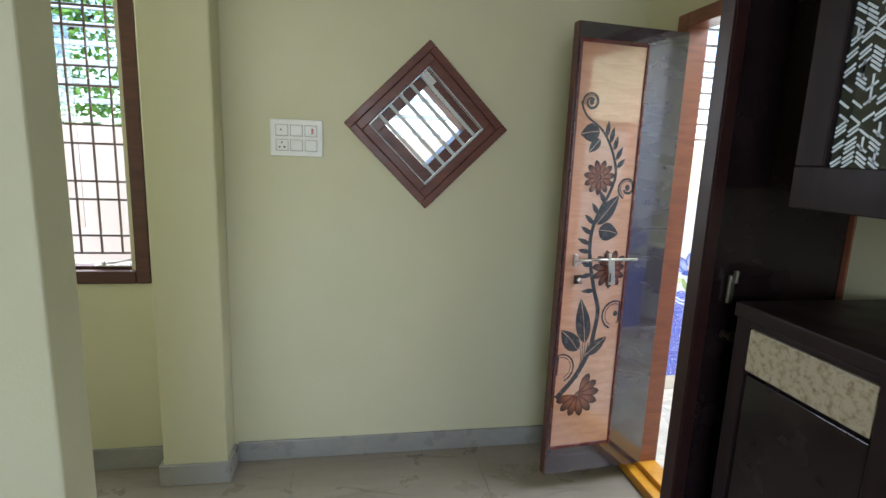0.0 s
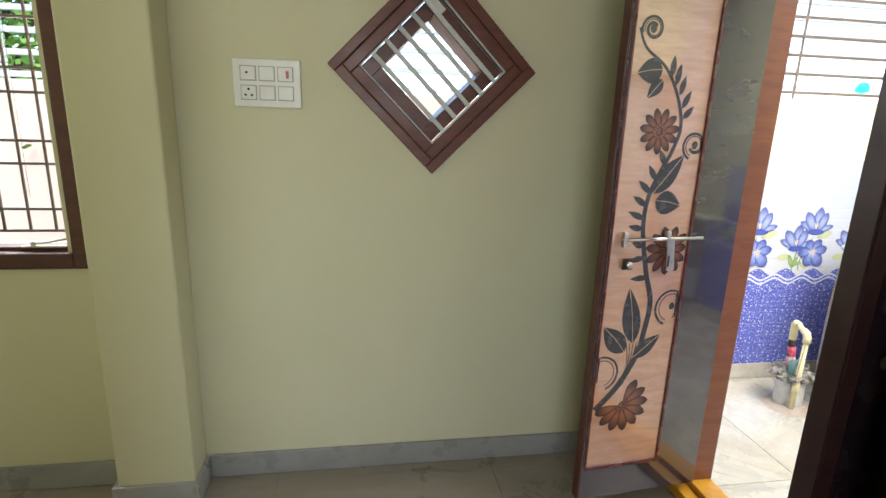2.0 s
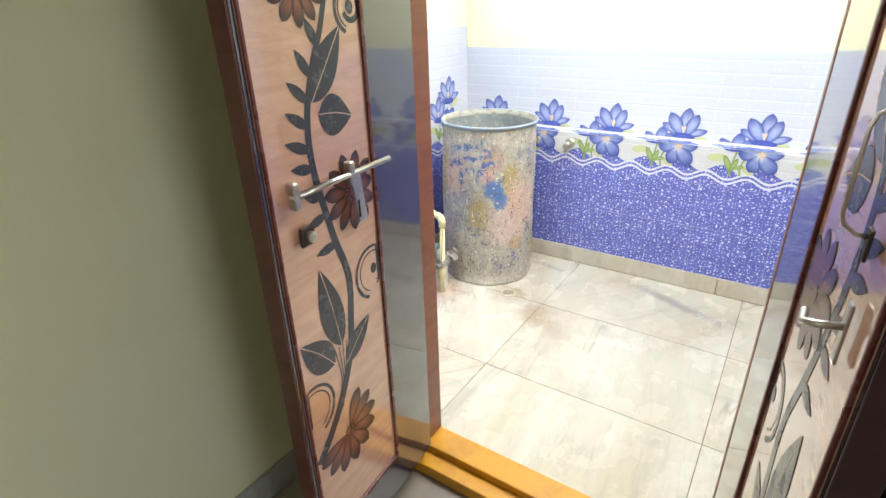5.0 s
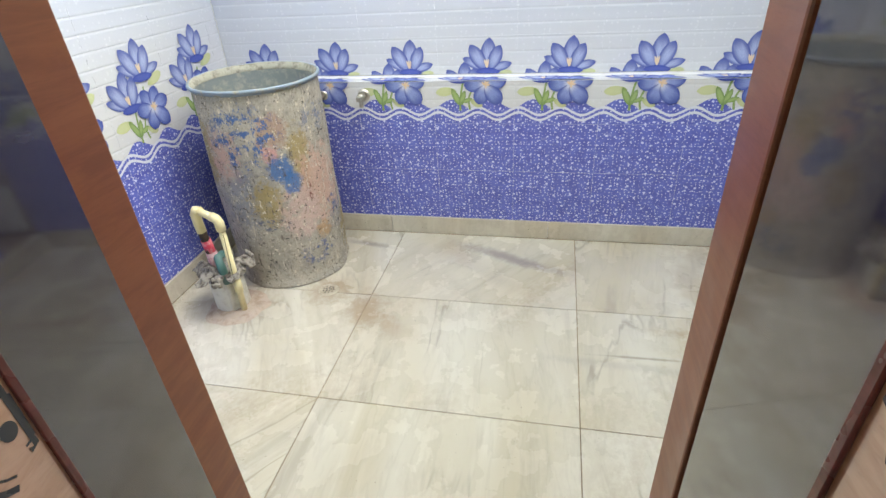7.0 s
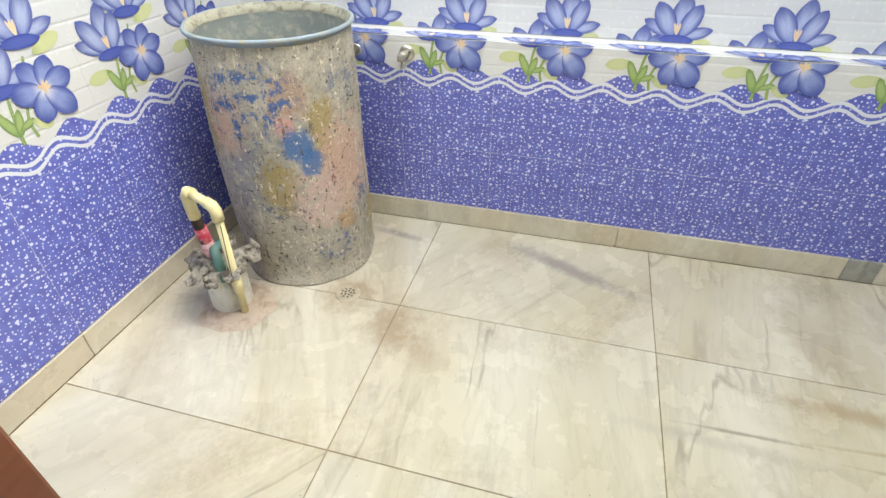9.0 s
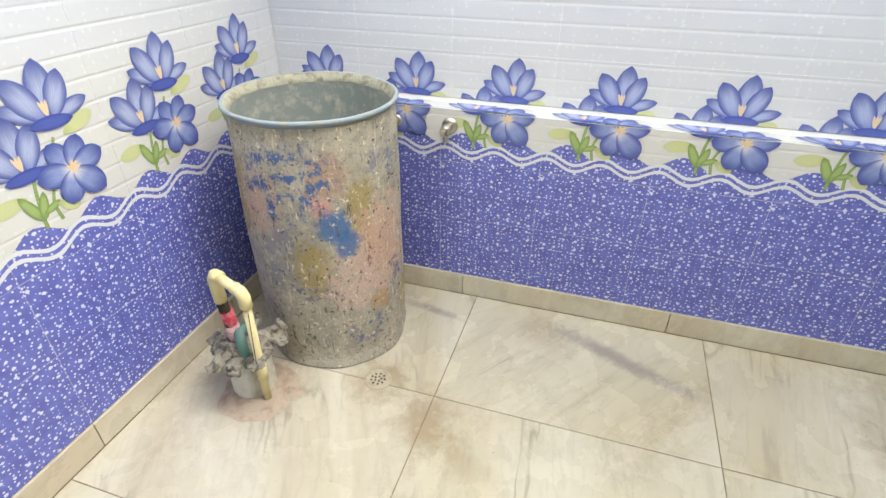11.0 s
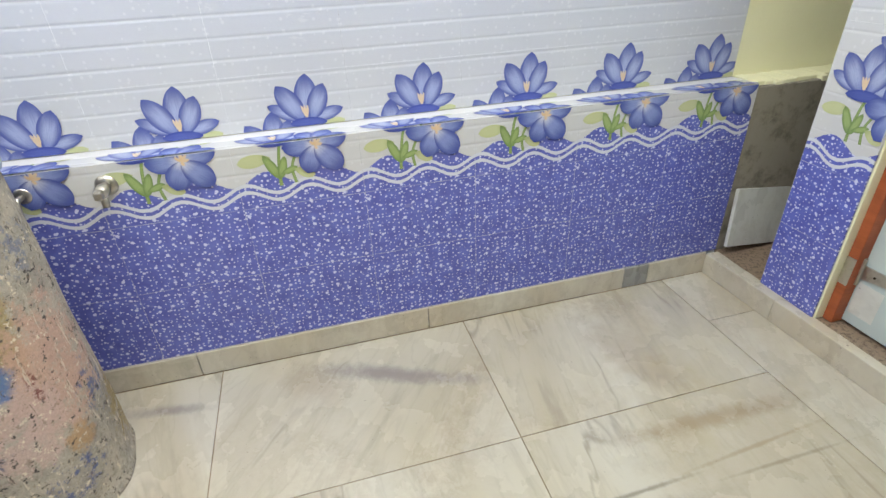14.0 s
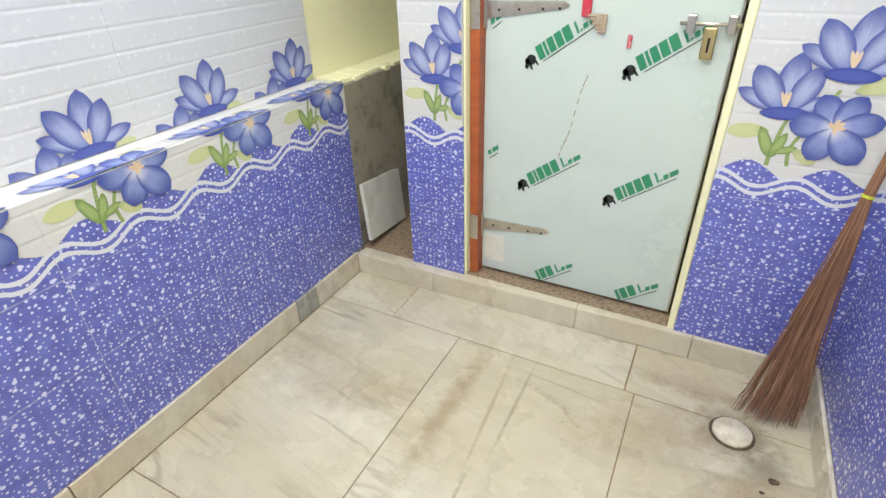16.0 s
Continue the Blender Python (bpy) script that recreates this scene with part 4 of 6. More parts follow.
def tree(place, h, crown, n, seed):
    rng = random.Random(seed)
    t = thing("tree", place, "leafy green tree behind the compound wall", "tree", "trees outside")
    bm = bmesh.new()
    tube(bm, [(0, 0, 0), (0.08, 0.03, h * 0.3), (0.02, 0, h * 0.55)], 0.12, 10, [0.17, 0.13, 0.09])
    for k in range(9):
        a = k * 2.4
        r = crown * rng.uniform(0.5, 0.9)
        tube(bm, [(0.02, 0, h * rng.uniform(0.3, 0.55)), (0.5 * r * math.cos(a), 0.5 * r * math.sin(a), h * 0.65), (r * math.cos(a), r * math.sin(a), h * rng.uniform(0.6, 0.95))], 0.03, 6, [0.06, 0.035, 0.012])
    part("trunk", bm, BARK, t, smooth=True)
    verts, faces = [], []
    clumps = [(rng.gauss(0, crown * 0.5), rng.gauss(0, crown * 0.45), h * 0.62 + rng.gauss(0, h * 0.19), rng.uniform(0.25, 0.6)) for _ in range(55)]
    for _ in range(n):
        cx, cy, cz, cr = rng.choice(clumps)
        p = Vector((cx + rng.gauss(0, cr), cy + rng.gauss(0, cr), cz + rng.gauss(0, cr * 0.7)))
        d = Vector((rng.gauss(0, 1), rng.gauss(0, 1), rng.gauss(0, 0.6))).normalized()
        s = d.orthogonal().normalized()
        l, w = rng.uniform(0.07, 0.14), rng.uniform(0.02, 0.04)
        i = len(verts)
        verts += [p, p + d * l * 0.5 + s * w, p + d * l, p + d * l * 0.5 - s * w]
        faces.append((i, i + 1, i + 2, i + 3))
    me = bpy.data.meshes.new("crown")
    me.from_pydata([tuple(v) for v in verts], [], faces)
    me.materials.append(LEAVES)
    ob = new("crown", me)
    ob.parent = t
    return t


tree(pose(-4.6, 8.0, -0.35), 5.2, 2.2, 15000, 3)
tree(pose(-7.4, 9.6, -0.35), 5.6, 2.4, 12000, 5)


# ---- hall window ----
def hall_window():
    x1, z0, x0, z1 = -1.047, 1.057, -2.42, 2.51
    w = tagged(new("window_1"), "brown wooden window with a dark steel grille", "window", kind="structure")
    bm = bmesh.new()
    f = 0.062
    y0, y1 = NORTH - 0.018, NORTH + 0.075
    box(bm, (x1 - f, y0, z0), (x1, y1, z1), 0.006)
    box(bm, (x0, y0, z0), (x0 + f, y1, z1), 0.006)
    box(bm, (x0 + f, y0, z0), (x1 - f, y1, z0 + f), 0.006)
    box(bm, (x0 + f, y0, z1 - f), (x1 - f, y1, z1), 0.006)
    part("frame", bm, WINFRAME, w)
    bm = bmesh.new()
    f2 = 0.02
    box(bm, (x1 - f - f2, NORTH + 0.03, z0 + f), (x1 - f, y1 + 0.02, z1 - f), 0.003)
    box(bm, (x0 + f, NORTH + 0.03, z0 + f), (x1 - f - f2, y1 + 0.02, z0 + f + 0.014), 0.003)
    part("rebate", bm, WINFRAME, w)
    gy = NORTH + 0.05
    for k in range(14):
        x = x1 - f - 0.075 - k * 0.088
        part("grille_bar", tubed([(x, gy, z0 + f + 0.07), (x, gy, z1 - f)], 0.0055, 8), GRILLE, w)
    for dz in (0.0, 0.083, 0.252, 0.335, 0.505, 0.588, 0.757, 0.84, 1.01, 1.093, 1.25):
        z = z0 + f + 0.073 + dz
        part("grille_bar", boxed((x0 + f, gy - 0.004, z - 0.005), (x1 - f, gy + 0.004, z + 0.005), 0.001), GRILLE, w)
    stay = part("window_stay", tubed([(x1 - f - 0.004, NORTH + 0.035, z0 + f + 0.052), (x1 - f - 0.09, NORTH + 0.03, z0 + f + 0.034), (x1 - f - 0.15, NORTH + 0.03, z0 + f + 0.027)], 0.0045, 8), STEEL, w, "steel window stay")
    part("stay_base", boxed((x1 - f - 0.19, NORTH + 0.02, z0 + f + 0.012), (x1 - f - 0.04, NORTH + 0.035, z0 + f + 0.02), 0.002), STEEL, w)
    part("stay_knob", lathe(bmesh.new(), [(0.004, 0), (0.009, 0.004), (0.009, 0.02), (0.004, 0.024)], 12, pose(x1 - f - 0.152, NORTH + 0.028, z0 + f + 0.014)), STEEL, w)
    # casement opened outwards
    cx = -1.66
    c = part("casement", boxed((cx - 0.02, NORTH + 0.24, z0 + f), (cx + 0.02, NORTH + 0.33, z1 - f), 0.004), FRAME, w, "red-brown casement opened outwards")
    part("casement_glass", boxed((cx - 0.003, NORTH + 0.331, z0 + f + 0.091), (cx + 0.003, NORTH + 0.75, z1 - f - 0.09)), CLEAR, w)
    part("handle", tubed([(cx + 0.021, NORTH + 0.27, 1.52), (cx + 0.05, NORTH + 0.27, 1.53), (cx + 0.05, NORTH + 0.27, 1.62), (cx + 0.021, NORTH + 0.27, 1.63)], 0.007, 8), STEEL, w)
    return w


hall_window()


# ---- diamond window ----
def diamond_window():
    w = tagged(new("window_2"), "diamond shaped brown wooden window with pale bars", "window", kind="structure")
    m = pose(DIA[0], NORTH, DIA[1]) @ pose(0, 0, 0, 0, 45, 0)
    s = DIA[2] / math.sqrt(2)

    def ring(bm, outer, inner, y0, y1, bevel):
        box(bm, (-outer, y0, -outer), (-inner, y1, outer), bevel, m)
        box(bm, (inner, y0, -outer), (outer, y1, outer), bevel, m)
        box(bm, (-inner, y0, -outer), (inner, y1, -inner), bevel, m)
        box(bm, (-inner, y0, inner), (inner, y1, outer), bevel, m)
        return bm

    part("frame", ring(bmesh.new(), s, s - 0.038, -0.022, 0.012, 0.004), FRAME, w)
    part("inner_frame", ring(bmesh.new(), s - 0.0381, s - 0.082, -0.012, 0.06, 0.004), FRAME, w)
    part("beading", ring(bmesh.new(), s - 0.0822, s - 0.088, 0.0, 0.012, 0.001), WHITEBAR, w)
    part("reveal", ring(bmesh.new(), s - 0.0885, 0.142, 0.045, 0.22, 0.002), FRAME, w)
    q = s - 0.086
    for k in range(5):
        z = q - 0.05 - k * 0.07
        part("bar", boxed((-q, 0.012, z - 0.0085), (q, 0.026, z + 0.0085), 0.002, m), WHITEBAR, w)
    part("label", boxed((-q + 0.005, 0.03, q - 0.055), (-q + 0.075, 0.033, q - 0.012), 0.0, m), STEEL, w, "small torn sticker")
    return w


diamond_window()


# ---- utility window grille ----
wg = tagged(new("window_3"), "barred opening high in the wash yard wall", "window", kind="structure")
yb = WY_N + 0.1
for k in range(9):
    z = 1.88 + k * 0.108
    part("grille_bar", boxed((1.751, yb - 0.006, z - 0.008), (3.429, yb + 0.006, z + 0.008), 0.001), GRILLE, wg)
for x in (1.76, 2.1, 2.6, 3.415):
    part("grille_upright", boxed((x - 0.008, yb - 0.0125, 1.835), (x + 0.008, yb - 0.0065, 2.78), 0.001), GRILLE, wg)
bag = to_object("plastic_bag", lathe(bmesh.new(), [(0.005, 0), (0.035, 0.012), (0.04, 0.035), (0.028, 0.06), (0.006, 0.07)], 14, pose(3.07, yb - 0.02, 1.89)), CYAN, None, "", True)
tagged(bag, "crumpled cyan plastic bag on the window ledge", "bag")


# ---- switchboard ----
sw = thing("switch_board", pose(-0.375, NORTH, 1.758), "white modular switch board with a socket and red indicator", "switch board")
part("plate", boxed((-0.12, -0.012, -0.085), (0.12, -0.0005, 0.085), 0.003), PLASTIC, sw)
for i in range(3):
    for j in range(2):
        cx, cz = -0.066 + i * 0.066, 0.034 - j * 0.068
        # added grey plate, standing in for the shaded gap round each switch
        part("switch_surround", boxed((cx - 0.0285, -0.0135, cz - 0.0265), (cx + 0.0285, -0.0121, cz + 0.0265)), GREYSKIRT, sw)
        part("switch", boxed((cx - 0.026, -0.0175, cz - 0.024), (cx + 0.026, -0.0125, cz + 0.024), 0.002), PLASTIC, sw)
part("indicator", boxed((0.068, -0.02, 0.02), (0.078, -0.018, 0.046), 0.001), RED, sw, "red indicator light")
for dx, dz in ((-0.066, -0.022), (-0.077, -0.043), (-0.055, -0.043), (-0.070, 0.036)):
    part("socket_hole", lathe(bmesh.new(), [(0.0042, 0), (0.0042, 0.0012)], 10, pose(dx, -0.0177, dz, 90)), DARKHOLE, sw)


# ---- double door ----
door_frame = tagged(new("door_frame"), "orange-brown painted wooden frame of the double door", "door frame", kind="structure")
part("jamb", boxed((1.347, 2.268, 0.181), (1.452, 2.348, 2.368), 0.004), JAMB, door_frame)
part("jamb", boxed((1.3485, 1.336, 0.181), (1.452, 1.390, 2.368), 0.004), JAMB, door_frame)
part("head", boxed((1.347, 1.3901, 2.305), (1.452, 2.2679, 2.368), 0.004), JAMB, door_frame)
part("sill", boxed((1.353, 1.336, 0.0), (1.452, 2.348, 0.1805), 0.004), OCHRE, door_frame, "ochre yellow painted threshold")
part("sill_step", boxed((1.292, 1.336, HALL_Z + 0.0005), (1.3525, 2.348, 0.152), 0.004), OCHRE, door_frame, "ochre yellow lower step of the threshold")
part("hinge", boxed((1.34, 2.262, 1.88), (1.3465, 2.28, 1.97), 0.002), IRON, door_frame)
part("hinge", boxed((1.34, 2.262, 0.55), (1.3465, 2.28, 0.64), 0.002), IRON, door_frame)

LEN, HGT = 0.545, 2.075


def door_leaf(name, place, out, label, edge):
    """A leaf: x from hinge to free edge, y across, z up; out is +1 or -1, the side of the printed face."""
    d = thing(name, place, label, "door", "leaves of the double door")
    ys = sorted((0.0, -out * 0.042))
    part("leaf_core", boxed((0.004, ys[0] + 0.002, 0.0), (LEN - 0.006, ys[1] - 0.002, HGT), 0.002), INNERLAM, d)
    a, b2 = sorted((out * 0.0005, -out * 0.0018))
    # outer laminate as a border round the panel
    px0, px1, pz0, pz1 = 0.2, 0.53, 0.135, 2.01
    bm = bmesh.new()
    for lo, hi in (((0.004, 0.0), (px0, HGT)), ((px1, 0.0), (LEN - 0.006, HGT)), ((px0, 0.0), (px1, pz0)), ((px0, pz1), (px1, HGT))):
        box(bm, (lo[0], a, lo[1]), (hi[0], b2, hi[1]))
    part("border", bm, LAMINATE, d, "glossy slate grey border")
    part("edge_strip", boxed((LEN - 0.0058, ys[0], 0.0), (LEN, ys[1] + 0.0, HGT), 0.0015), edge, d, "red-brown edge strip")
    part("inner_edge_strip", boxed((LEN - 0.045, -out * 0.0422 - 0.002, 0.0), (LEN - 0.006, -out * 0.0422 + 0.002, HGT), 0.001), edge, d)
    p0, p1 = sorted((out * 0.0012, -out * 0.001))
    panel = part("panel", boxed((px0, p0, pz0), (px1, p1, pz1)), PANEL, d, "peach wood-print panel with charcoal vine and brown flowers")
    bm = bmesh.new()
    for lo, hi in (((px0, pz0), (px0 + 0.012, pz1)), ((px1 - 0.008, pz0), (px1, pz1)), ((px0 + 0.012, pz0), (px1 - 0.008, pz0 + 0.016)), ((px0 + 0.012, pz1 - 0.016), (px1 - 0.008, pz1))):
        q = sorted((out * 0.0014, out * 0.007))
        box(bm, (lo[0], q[0], lo[1]), (hi[0], q[1], hi[1]), 0.002)
    part("moulding", bm, MOULD, d, "thin maroon moulding")
    # the printed vine: across from the free edge, down from the top
    W, H = px1 - px0 - 0.02, pz1 - pz0 - 0.032
    m = Matrix(((-1, 0, 0, px1 - 0.008), (0, 0, out, out * 0.0019), (0, 1, 0, pz0 + 0.016), (0, 0, 0, 1)))

    def Q(u, v):
        v -= 0.024 * math.sin(math.pi * min(1.0, max(0.0, (v - 0.13) / 0.75)))
        return (max(0.004, (0.93 * u + 0.005) * W), (1 - v) * H)

    bm = bmesh.new()
    stem = smooth_path([Q(*q) for q in ((0.03, 0.868), (0.33, 0.820), (0.55, 0.76), (0.62, 0.71), (0.65, 0.653), (0.53, 0.594), (0.41, 0.51), (0.42, 0.453), (0.52, 0.406), (0.66, 0.36), (0.74, 0.31), (0.645, 0.253), (0.445, 0.20), (0.16, 0.165), (0.05, 0.13))], 6)
    ribbon_shape(bm, stem, (0.013, 0.004), m, 0.0)
    ribs = []
    for b3, t3, hw in (((0.40, 0.203), (0.08, 0.212), 0.040), ((0.42, 0.222), (0.24, 0.258), 0.022), ((0.48, 0.440), (0.84, 0.365), 0.036), ((0.53, 0.454), (0.88, 0.464), 0.042), ((0.47, 0.735), (0.33, 0.625), 0.038), ((0.36, 0.752), (0.03, 0.700), 0.040), ((0.5, 0.765), (0.86, 0.722), 0.030)):
        petal_shape(bm, Q(*b3), Q(*t3), hw, m, 0.0002, 0.78, blunt=0.85)
        ribs.append((Q(*b3), Q(*t3)))
    for b3, t3 in (((0.53, 0.215), (0.54, 0.175)), ((0.6, 0.232), (0.64, 0.19)), ((0.67, 0.25), (0.72, 0.212)), ((0.72, 0.275), (0.82, 0.24)), ((0.75, 0.295), (0.88, 0.27)), ((0.6, 0.385), (0.5, 0.355)), ((0.5, 0.415), (0.38, 0.385)), ((0.45, 0.44), (0.27, 0.415)), ((0.42, 0.465), (0.22, 0.445)), ((0.41, 0.49), (0.18, 0.475)), ((0.41, 0.51), (0.2, 0.503)), ((0.44, 0.545), (0.28, 0.535)), ((0.48, 0.565), (0.26, 0.572)), ((0.57, 0.605), (0.32, 0.607))):
        petal_shape(bm, Q(*b3), Q(*t3), 0.0115, m, 0.0002, 0.85, seg=6, blunt=0.9)
    for c, r, a0, a1, sh in (((0.22, 0.13), 0.042, 200, -330, 0.35), ((0.97, 0.345), 0.05, 250, -150, 0.45), ((0.98, 0.665), 0.075, 250, -80, 0.6), ((0.06, 0.79), 0.075, -70, 250, 0.6)):
        path = circle_path(Q(*c), r, a0, a1, 26, sh)
        path = [q for q in path if 0.0 <= q[0] <= W]
        if len(path) > 2:
            ribbon_shape(bm, path, (0.0045, 0.004), m, 0.0001)
        path = [q for q in circle_path(Q(*c), r * 0.78, a0, a1, 26, sh) if 0.0 <= q[0] <= W]
        if len(path) > 2:
            ribbon_shape(bm, path, 0.0018, m, 0.0001)
        dc = Q(*c)
        if 0.02 < dc[0] < W - 0.02:
            petal_shape(bm, (dc[0] - 0.012, dc[1]), (dc[0] + 0.012, dc[1]), 0.014, m, 0.0002, 1.0, blunt=0.5)
    for k in range(4):
        ribbon_shape(bm, smooth_path([Q(0.33 + 0.02 * k, 0.82), Q(0.42 + 0.02 * k, 0.78), Q(0.38 + 0.05 * k, 0.735)], 5), 0.0016, m, 0.0001)
    for f in bm.faces:
        f.material_index = 0
    nv = len(bm.faces)
    for c, n, r, a0, a1 in (((0.46, 0.32), 11, 0.078, 8, 368), ((0.80, 0.553), 11, 0.092, 8, 368), ((0.42, 0.862), 9, 0.115, 62, -165)):
        cx, cy = Q(*c)
        for k in range(n):
            a = radians(a0 + (a1 - a0) * k / (n if abs(a1 - a0) == 360 else n - 1))
            tipx = min(max(cx + r * math.cos(a), 0.004), W - 0.004)
            petal_shape(bm, (cx + 0.008 * math.cos(a), cy + 0.008 * math.sin(a)), (tipx, cy + r * math.sin(a)), r * 0.18, m, 0.0003 + 0.00002 * k, 1.6, blunt=0.6)
        petal_shape(bm, (cx - 0.013, cy), (cx + 0.013, cy), 0.015, m, 0.0007, 1.0, blunt=0.5)
    nr = len(bm.faces)
    for p0, p1 in ribs:
        ribbon_shape(bm, smooth_path([p0, (0.5 * (p0[0] + p1[0]) + 0.004, 0.5 * (p0[1] + p1[1]) + 0.004), p1], 4), 0.0011, m, 0.0004)
    bm.faces.ensure_lookup_table()
    for f in bm.faces[nv:]:
        f.material_index = 1
    for f in bm.faces[nr:]:
        f.material_index = 2
    pr = part("vine_print", bm, VINE, panel)
    pr.data.materials.append(BROWNPETAL)
    pr.data.materials.append(RIB)
    return d, out


dx, dy = -0.545, -0.05
leaf_n, o1 = door_leaf("door_leaf", pose(1.345, 2.240, 0.199, 0, 0, math.degrees(math.atan2(dy, dx))), 1, "open door leaf with printed vine panel and sliding bolt", EDGE)
dx, dy = -0.544, -0.082
# its edge strips take the edge colour darkened for shade
leaf_s, o2 = door_leaf("door_leaf", pose(1.338, 1.388, 0.195, 0, 0, math.degrees(math.atan2(dy, dx))), -1, "open door leaf with printed vine panel, pull and lever handle", SHADED_EDGE)

# bolt, hasp and catch on the north leaf (local z = height above the leaf's foot)
part("bolt_rod", tubed([(0.165, 0.021, 1.066), (0.492, 0.021, 1.066)], 0.0065, 12), STEEL, leaf_n, "steel sliding bolt", True)
for x in (0.48, 0.31):
    part("bolt_guide", boxed((x - 0.009, 0.008, 1.040), (x + 0.009, 0.0275, 1.094), 0.004), STEEL, leaf_n)
part("hasp", boxed((0.285, 0.022, 0.95), (0.318, 0.027, 1.068), 0.004, pose(0.3, 0, 1.066) @ pose(0, 0, 0, 0, 7, 0) @ pose(-0.3, 0, -1.066)), STEEL, leaf_n, "steel hasp with a slot")
part("hasp_slot", boxed((0.297, 0.0272, 0.965), (0.303, 0.0278, 1.005)), DARKHOLE, leaf_n)
part("catch_plate", boxed((0.435, 0.009, 0.955), (0.475, 0.016, 0.997), 0.003), IRON, leaf_n)
part("catch_pin", lathe(bmesh.new(), [(0.01, 0), (0.012, 0.003), (0.012, 0.012), (0.006, 0.015)], 14, pose(0.455, 0.016, 0.976, -90)), STEEL, leaf_n)
# pull, lever and inner latch on the south leaf
part("pull_handle", tubed([(0.445, -0.008, 1.296), (0.445, -0.022, 1.294), (0.445, -0.034, 1.286), (0.446, -0.038, 1.274), (0.446, -0.038, 1.186), (0.445, -0.034, 1.174), (0.445, -0.022, 1.166), (0.445, -0.008, 1.164)], 0.0024, 8), STEEL, leaf_s, "thin steel pull handle", True)
for z in (1.304, 1.156):
    part("pull_base", boxed((0.437, -0.0115, z - 0.018), (0.453, -0.0075, z + 0.018), 0.002), IRON, leaf_s)
part("lever_plate", boxed((0.452, -0.011, 1.02), (0.470, -0.0075, 1.096), 0.003), STEEL, leaf_s)
part("lever_handle", tubed([(0.461, -0.011, 1.066), (0.461, -0.034, 1.064), (0.452, -0.040, 1.060), (0.434, -0.041, 1.050), (0.418, -0.038, 1.058)], 0.0046, 10), STEEL, leaf_s, "bright steel lever handle", True)
part("inner_knob", lathe(bmesh.new(), [(0.012, 0), (0.012, 0.005), (0.006, 0.008), (0.006, 0.022), (0.013, 0.027), (0.014, 0.034), (0.008, 0.038)], 16, pose(0.44, 0.044, 1.05, -90)), IRON, leaf_s)
part("inner_latch", boxed((0.43, 0.0445, 1.14), (0.45, 0.056, 1.22), 0.004), STEEL, leaf_s)
part("inner_latch_knob", boxed((0.436, 0.056, 1.2), (0.445, 0.07, 1.235), 0.003), STEEL, leaf_s)


